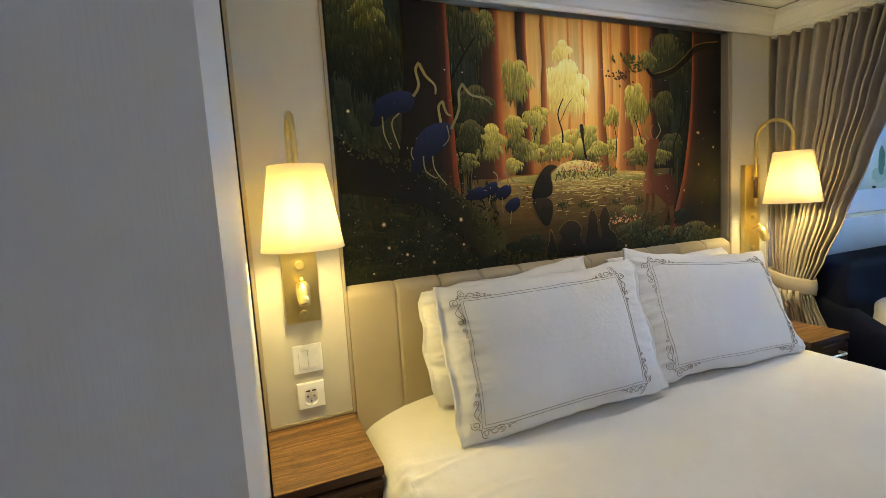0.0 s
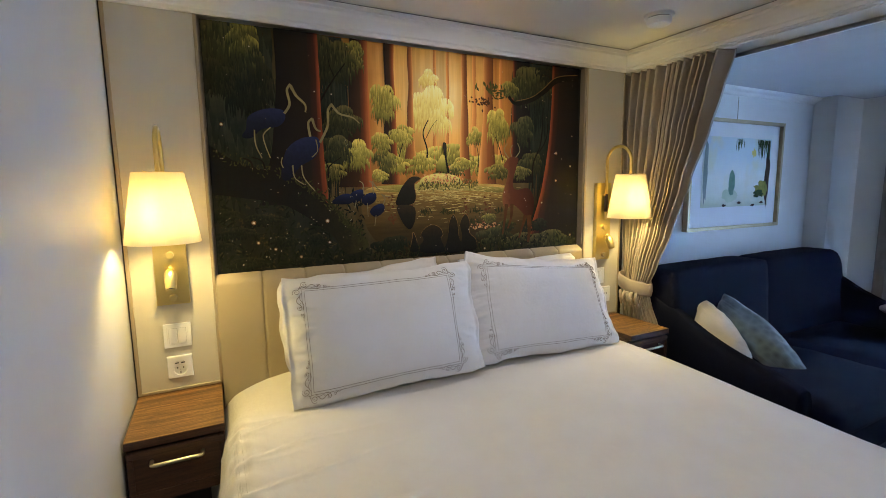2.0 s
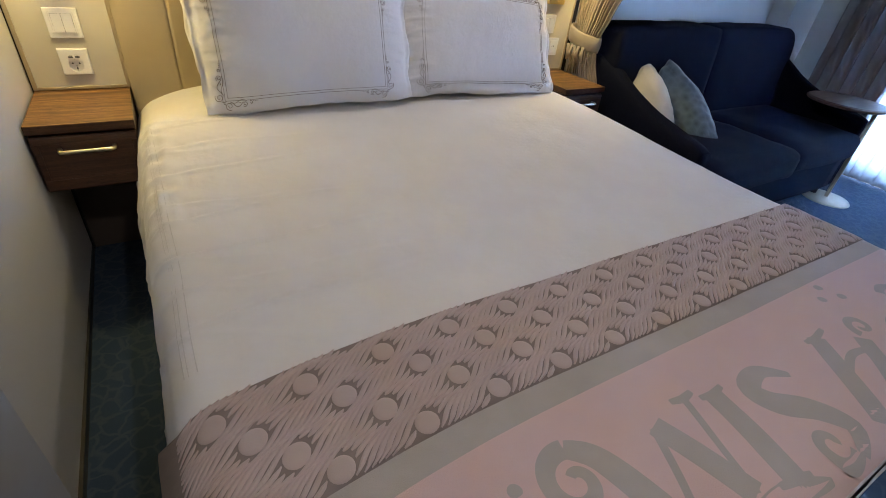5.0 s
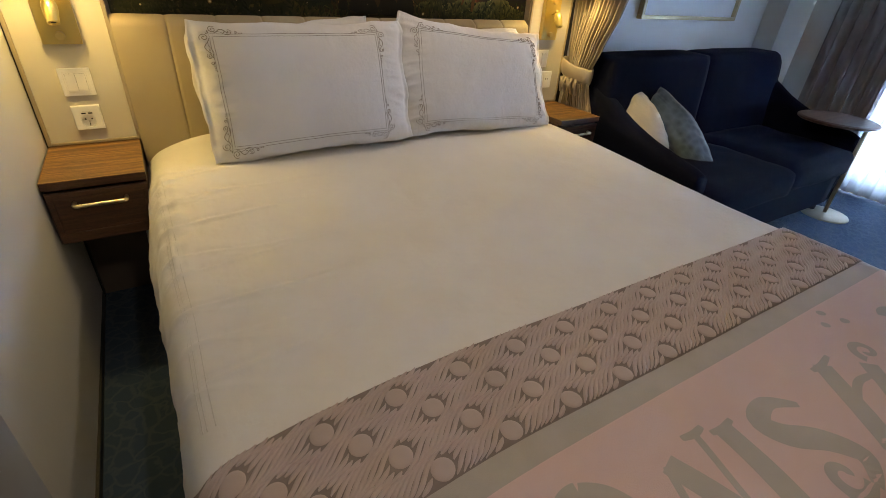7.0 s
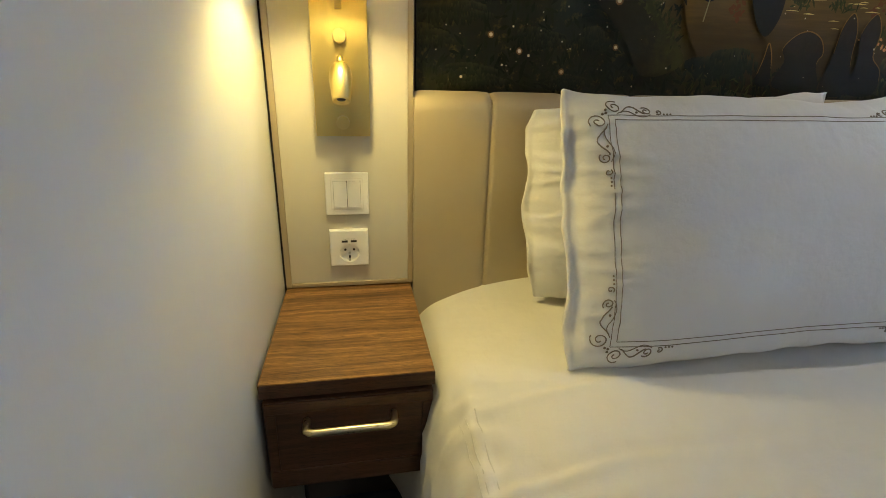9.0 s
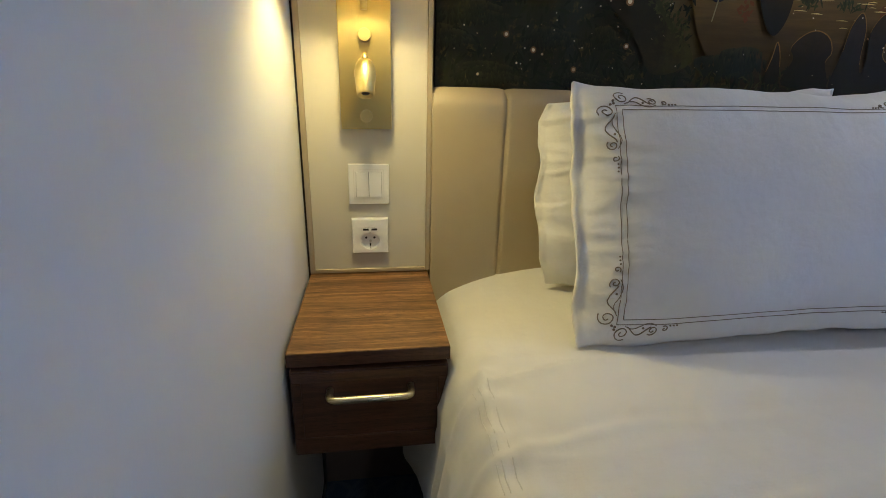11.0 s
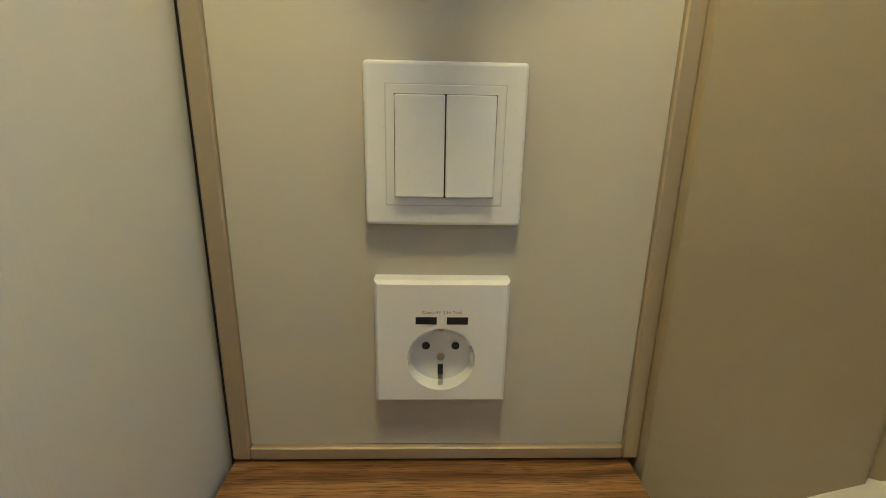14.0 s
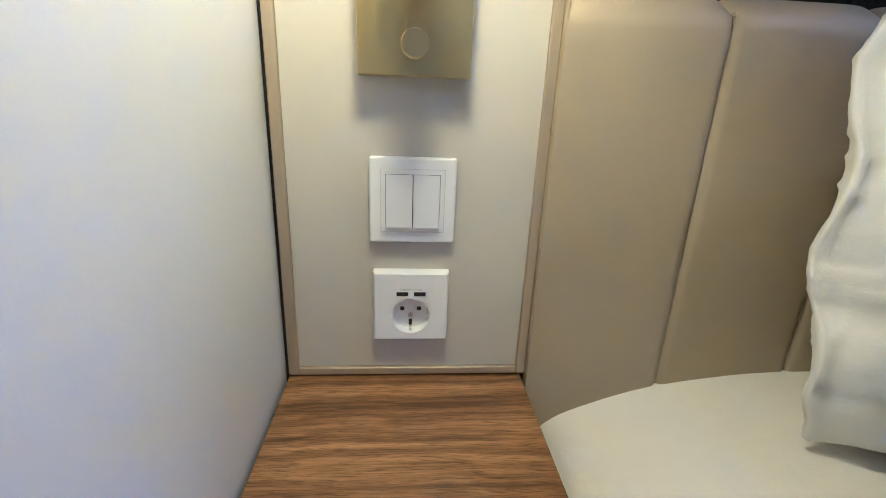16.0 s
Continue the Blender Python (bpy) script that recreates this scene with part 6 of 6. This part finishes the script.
solid(part("tieback", sheet(band, 60, 8), M_CURT, cur, "matching cloth tieback", smooth=True), 0.003)
knot = bmesh.new()
for k in range(5):
    y = -0.045 - 0.026 * k
    tube([(2.345 + 0.006 * math.sin(k * 2), y, 0.80), (2.338 + 0.008 * math.cos(k * 3), y - 0.004, 0.765), (2.348, y - 0.006 - 0.004 * k, 0.72)], 0.011, 8, [0.8, 1.0, 0.6], bm=knot)
part("tail", knot, M_CURT, cur, "loose tail below the tieback", smooth=True)
solo("curtain_track", box(2.40, 2.45, -3.3, 0.04, 1.9985, 2.0025), M_WHITE, "white curtain track under the beam", "curtain track", "structure")


# ---- window curtains ----
def hang(name, x, y0, y1, waves, amp, mat, label, cat, thick=0.0015, seed=0):
    def f(u, v):
        z = 1.99 - 1.975 * v
        ph = u * waves * 2 * math.pi + wob(u * 5, z * 0.5, seed)
        return (x + amp * (0.75 + 0.25 * v) * math.sin(ph) + 0.008 * wob(u * 4, z, seed), y0 + (y1 - y0) * u + 0.3 * amp * math.cos(ph), z)
    t = thing(name, (x, (y0 + y1) / 2, 0.0), label, cat)
    solid(part("curtain_cloth", sheet(f, int(waves * 12), 40), mat, t, smooth=True), thick)


hang("window_curtain", 4.60, -0.35, -0.82, 6, 0.040, M_CURTG, "grey drawn-back window curtain in heavy folds", "curtain", seed=2)
hang("sheer_curtain", 4.735, -0.38, -2.85, 30, 0.022, M_SHEER, "white sheer voile curtain over the balcony door", "curtain", 0.0006, seed=4)

# ---- sofa ----
sofa = thing("sofa", (3.4, -0.5, 0.0), "navy two-seat sofa with sloping arms", "sofa")
SX0, SX1 = 2.46, 4.34


def soft_box(x0, x1, y0, y1, z0, z1, bev, puff=0.0, seed=0):
    bm = box(x0, x1, y0, y1, z0, z1)
    bmesh.ops.subdivide_edges(bm, edges=bm.edges[:], cuts=15, use_grid_fill=True)
    c = Vector(((x0 + x1) / 2, (y0 + y1) / 2, (z0 + z1) / 2))
    h = Vector(((x1 - x0) / 2, abs(y1 - y0) / 2, (z1 - z0) / 2))
    for v in bm.verts:
        d = v.co - c
        q = Vector([d[i] / h[i] for i in range(3)])
        inn = Vector([max(-h[i] + bev, min(h[i] - bev, d[i])) for i in range(3)])
        off = d - inn
        if off.length > 1e-6:
            off = off.normalized() * bev
        v.co = c + inn + off
        for i in range(3):
            if abs(q[i]) > 0.98:
                f = 1.0
                for j in range(3):
                    if j != i:
                        f *= max(0.0, 1 - q[j] ** 4)
                v.co[i] += math.copysign(puff * f + 0.003 * wob(v.co.x, v.co.y, v.co.z + seed, 6), q[i])
    return bm


def lean_back(bm, hinge, amount):
    for v in bm.verts:
        v.co.y += (v.co.z - hinge) * amount


SM = 3.36
for k, (x0, x1) in enumerate(((SX0 + 0.02, SM - 0.003), (SM + 0.003, SX1 - 0.06))):
    bk = soft_box(x0, x1, -0.34, -0.13, 0.36, 0.925, 0.024, 0.008, k)
    if k:
        for v in bk.verts:
            dx, dz = v.co.x - (x1 - 0.13), v.co.z - (0.925 - 0.13)
            if dx > 0 and dz > 0:
                m = max(dx, dz) / math.hypot(dx, dz)
                v.co.x, v.co.z = x1 - 0.13 + dx * m, 0.925 - 0.13 + dz * m
    lean_back(bk, 0.36, 0.12)
    for v in bk.verts:
        v.co.y += 0.010 * wob(v.co.x * 2, v.co.z * 3, 5 + k) + 0.004 * wob(v.co.x * 7, v.co.z * 5, k)
    part("back_cushion", bk, M_SOFA, sofa, smooth=True)
for k, (x0, x1) in enumerate(((SX0 + 0.12, SM - 0.003), (SM + 0.003, SX1 - 0.16))):
    seat = soft_box(x0, x1, -1.0 + 0.03 * k, -0.29, 0.27, 0.435, 0.045, 0.014, k + 3)
    for v in seat.verts:
        fold = max(0.0, 1 - 3 * abs(wob(v.co.x * 1.5 + k, v.co.y * 6, 3)))
        v.co.z += 0.010 * wob(v.co.x * 3, v.co.y * 4, k) - 0.006 * fold ** 2
    part("seat_cushion", seat, M_SOFA, sofa, smooth=True)
part("sofa_base", soft_box(SX0 + 0.11, SX1 - 0.15, -0.93, -0.12, 0.05, 0.285, 0.02, 0.0, 9), M_SOFA, sofa, smooth=True)
ARM = [(-0.06, 0.80), (-0.16, 0.785), (-0.28, 0.735), (-0.42, 0.655), (-0.58, 0.590), (-0.74, 0.548), (-0.86, 0.520), (-0.915, 0.495)]

ARM = smooth_line(ARM, 40)


def sofa_arm(x0, x1, flip):
    def f(u, v):
        i = u * (len(ARM) - 1)
        k = min(int(i), len(ARM) - 2)
        y = ARM[k][0] + (ARM[k + 1][0] - ARM[k][0]) * (i - k)
        z = ARM[k][1] + (ARM[k + 1][1] - ARM[k][1]) * (i - k)
        a = v * math.pi * 2
        w = (x1 - x0) / 2
        c, s = math.cos(a), math.sin(a)
        p = 0.55
        sx = math.copysign(abs(c) ** p, c)
        sz = math.copysign(abs(s) ** p, s)
        zc, zh = (z + 0.06) / 2, (z - 0.06) / 2
        lean = flip * 0.05 * (z - 0.35)
        return ((x0 + x1) / 2 + w * sx + lean * (sz + 1) / 2, y, zc + zh * sz)
    bm = sheet(f, 40, 40)
    bmesh.ops.remove_doubles(bm, verts=bm.verts, dist=0.0005)
    ends = [e for e in bm.edges if e.is_boundary]
    bmesh.ops.holes_fill(bm, edges=ends, sides=0)
    bmesh.ops.recalc_face_normals(bm, faces=bm.faces)
    return bm


part("arm", sofa_arm(SX0, SX0 + 0.13, -1), M_SOFA, sofa, smooth=True)
part("arm", sofa_arm(SX1 - 0.16, SX1 - 0.03, 1), M_SOFA, sofa, smooth=True)
for x in (SX0 + 0.2, SX1 - 0.25):
    for y in (-0.2, -0.9):
        part("leg", tube([(x, y, 0), (x, y, 0.055)], 0.02, 12), M_DARKP, sofa)


def sofa_cushion(case, mat, label):
    c = thing("cushion", case.c[3], label, "cushion", "sofa cushions")
    part("cushion_case", case.mesh(60, 60), mat, c, smooth=True)


sofa_cushion(Case([(2.640, -0.250, 0.580), (2.700, -0.330, 0.762), (2.745, -0.575, 0.470), (2.650, -0.470, 0.425)], 0.062, 11.0, (-0.02, -0.03, 0.0, 0.0), 0.8, 0.97), M_CUSHW, "cream throw cushion leaning on the sofa arm")
sofa_cushion(Case([(2.800, -0.320, 0.600), (2.880, -0.315, 0.772), (2.945, -0.755, 0.392), (2.830, -0.610, 0.420)], 0.058, 13.0, (-0.015, -0.05, 0.0, 0.0), 1.0, 0.97), M_TEAL, "teal velvet throw cushion leaning on another cushion")

# ---- side table ----
tb = thing("side_table", (4.10, -0.97, 0.0), "small side table with round walnut top and brass base", "side table")
part("base_plate", lathe([(0.0, 0.018), (0.09, 0.017), (0.138, 0.010), (0.143, 0.002), (0.143, 0.0), (0.0, 0.0)], (4.11, -0.975, 0.0), "Z", 48), M_CHAMP, tb, "pale brass round base", smooth=True)
part("pole", tube([(4.11, -0.975, 0.012), (4.16, -0.955, 0.58)], 0.012, 16), M_CHAMP, tb, "slim bronze pole", smooth=True)
part("tabletop", lathe([(0.0, 0.600), (0.215, 0.600), (0.226, 0.594), (0.226, 0.584), (0.214, 0.576), (0.0, 0.576)], (4.17, -0.78, 0.0), "Z", 64), M_TABLE, tb, "round walnut top")

# ---- framed print over the sofa ----
pic = thing("framed_print", (3.487, 0.04, 1.09), "gilt framed print with wide white mat", "picture")
QX0, QX1, QZ0, QZ1 = 2.972, 3.975, 1.090, 1.815
for x0, x1, z0, z1 in ((QX0, QX1, QZ1 - 0.022, QZ1), (QX0, QX1, QZ0, QZ0 + 0.022), (QX0, QX0 + 0.022, QZ0 + 0.0225, QZ1 - 0.0225), (QX1 - 0.022, QX1, QZ0 + 0.0225, QZ1 - 0.0225)):
    part("frame_rail", box(x0, x1, 0.010, 0.049, z0, z1, 0.002, 2), M_GOLDF, pic, "gilt frame rail")
part("mat", box(QX0 + 0.02, QX1 - 0.02, 0.034, 0.045, QZ0 + 0.02, QZ1 - 0.02), M_MAT, pic, "white mat board")


def print_paint():
    mat, n, l, bs = nodes_of("print_paint")
    v = coords(n, l)
    sep = n.new("ShaderNodeSeparateXYZ")
    l.new(v, sep.inputs[0])
    n1 = noise_node(n, l, v, 5, 5)
    hgt = math_node(n, l, "ADD", math_node(n, l, "MULTIPLY", sep.outputs[2], 1.6), math_node(n, l, "MULTIPLY", n1, 0.35))
    col = ramp(n, l, hgt, [(0.30, (0.52, 0.60, 0.56)), (0.42, (0.58, 0.62, 0.46)), (0.55, (0.74, 0.77, 0.66)), (0.72, (0.80, 0.82, 0.76)), (1.0, (0.62, 0.72, 0.76))])
    l.new(mix_col(n, l, ramp(n, l, noise_node(n, l, v, 3, 3), [(0.52, (0, 0, 0)), (0.66, (1, 1, 1))]), col, (0.74, 0.72, 0.52)), bs.inputs["Base Color"])
    bs.inputs["Roughness"].default_value = 0.5
    return mat


part("print", box(3.12, 3.86, 0.031, 0.0335, 1.24, 1.70), print_paint(), pic, "soft green painted glade")


P_TEALD, P_GREEND, P_TRUNKD = paint("paint_deep_green", (0.03, 0.07, 0.03), (0.07, 0.13, 0.05), 30), paint("paint_emerald", (0.14, 0.28, 0.20), (0.22, 0.38, 0.28), 30), paint("paint_bark", (0.05, 0.035, 0.025), (0.10, 0.07, 0.045), 20)
P_GOLD = paint("paint_gold", (0.75, 0.60, 0.12), (0.85, 0.72, 0.25), 30)


lf = bmesh.new()
r5 = random.Random(8)
for k in range(60):
    x = r5.choice((3.74, 3.78, 3.80, 3.82, 3.52, 3.50)) + r5.uniform(-0.05, 0.03)
    ln = r5.uniform(0.03, 0.15) * (1.0 if x > 3.65 else 0.6)
    blob(x, 1.695 - ln / 2, 0.0032, ln / 2, 0.0300 - 0.00001 * k, k, 0.2, 8, lf)
part("painted_fronds", lf, P_TEALD, pic, "hanging green fronds")
part("painted_trunk", blob(3.83, 1.47, 0.028, 0.22, 0.0304, 2, 0.2), P_TRUNKD, pic)
part("painted_trunk", blob(3.15, 1.47, 0.022, 0.20, 0.0304, 4, 0.2), paint("paint_pale_bark", (0.22, 0.28, 0.27), (0.30, 0.36, 0.34)), pic)
part("painted_shape", blob(3.43, 1.40, 0.034, 0.085, 0.0302, 6, 0.2), P_GREEND, pic, "plain green shape")
part("painted_shape", blob(3.42, 1.315, 0.085, 0.045, 0.0303, 9, 0.15), paint("paint_pale_green", (0.50, 0.60, 0.42), (0.6, 0.68, 0.5)), pic, "plain pale green shape")
part("painted_shrub", blob(3.77, 1.36, 0.070, 0.055, 0.0301, 12, 0.35), paint("paint_bush", (0.20, 0.22, 0.05), (0.36, 0.34, 0.08), 40), pic)
part("painted_shrub", blob(3.74, 1.325, 0.060, 0.025, 0.02995, 15, 0.3), P_TEALD, pic)
part("painted_light", blob(3.66, 1.60, 0.022, 0.03, 0.0301, 14, 0.4), P_GOLD, pic, "gold sparkle of paint")
for k, (x, z) in enumerate(((3.52, 1.265), (3.68, 1.245), (3.36, 1.25), (3.78, 1.262))):
    part("painted_lily", blob(x, z, 0.022, 0.008, 0.0299, k + 20, 0.3), P_TRUNKD, pic)
solo("wall_seam", box(3.475, 3.4775, 0.0478, 0.0502, 1.816, 1.97), M_CHAMP, "fine vertical wall panel joint", "joint", "structure")

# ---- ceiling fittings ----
# the second downlight is unseen, added as fill for the bed foot
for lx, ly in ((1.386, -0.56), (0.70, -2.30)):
    dl = thing("downlight", (lx, ly, CEIL), "small round lit ceiling downlight; the one at y -2.30 is added fill", "downlight", "ceiling downlights")
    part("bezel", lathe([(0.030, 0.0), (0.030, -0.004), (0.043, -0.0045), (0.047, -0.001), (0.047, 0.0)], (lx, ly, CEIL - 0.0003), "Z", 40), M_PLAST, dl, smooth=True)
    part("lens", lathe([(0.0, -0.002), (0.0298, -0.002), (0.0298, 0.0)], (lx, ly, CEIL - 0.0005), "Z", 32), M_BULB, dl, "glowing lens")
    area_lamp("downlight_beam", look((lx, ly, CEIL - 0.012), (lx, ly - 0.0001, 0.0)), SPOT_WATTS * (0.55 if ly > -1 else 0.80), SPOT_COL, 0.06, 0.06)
sd = thing("smoke_detector", (2.02, -0.49, CEIL), "round white smoke detector on the ceiling", "smoke detector")
part("base_ring", lathe([(0.0, 0.0), (0.060, 0.0), (0.060, -0.012), (0.0, -0.012)], (2.02, -0.49, CEIL - 0.0004), "Z", 40), M_PLAST, sd)
part("cap", lathe([(0.0, -0.016), (0.050, -0.016), (0.050, -0.030), (0.045, -0.040), (0.036, -0.042), (0.0, -0.042)], (2.02, -0.49, CEIL), "Z", 40), M_PLAST, sd)
part("vent_slot", lathe([(0.046, -0.0118), (0.046, -0.0165)], (2.02, -0.49, CEIL), "Z", 40), M_DARKP, sd, "dark vent slot")
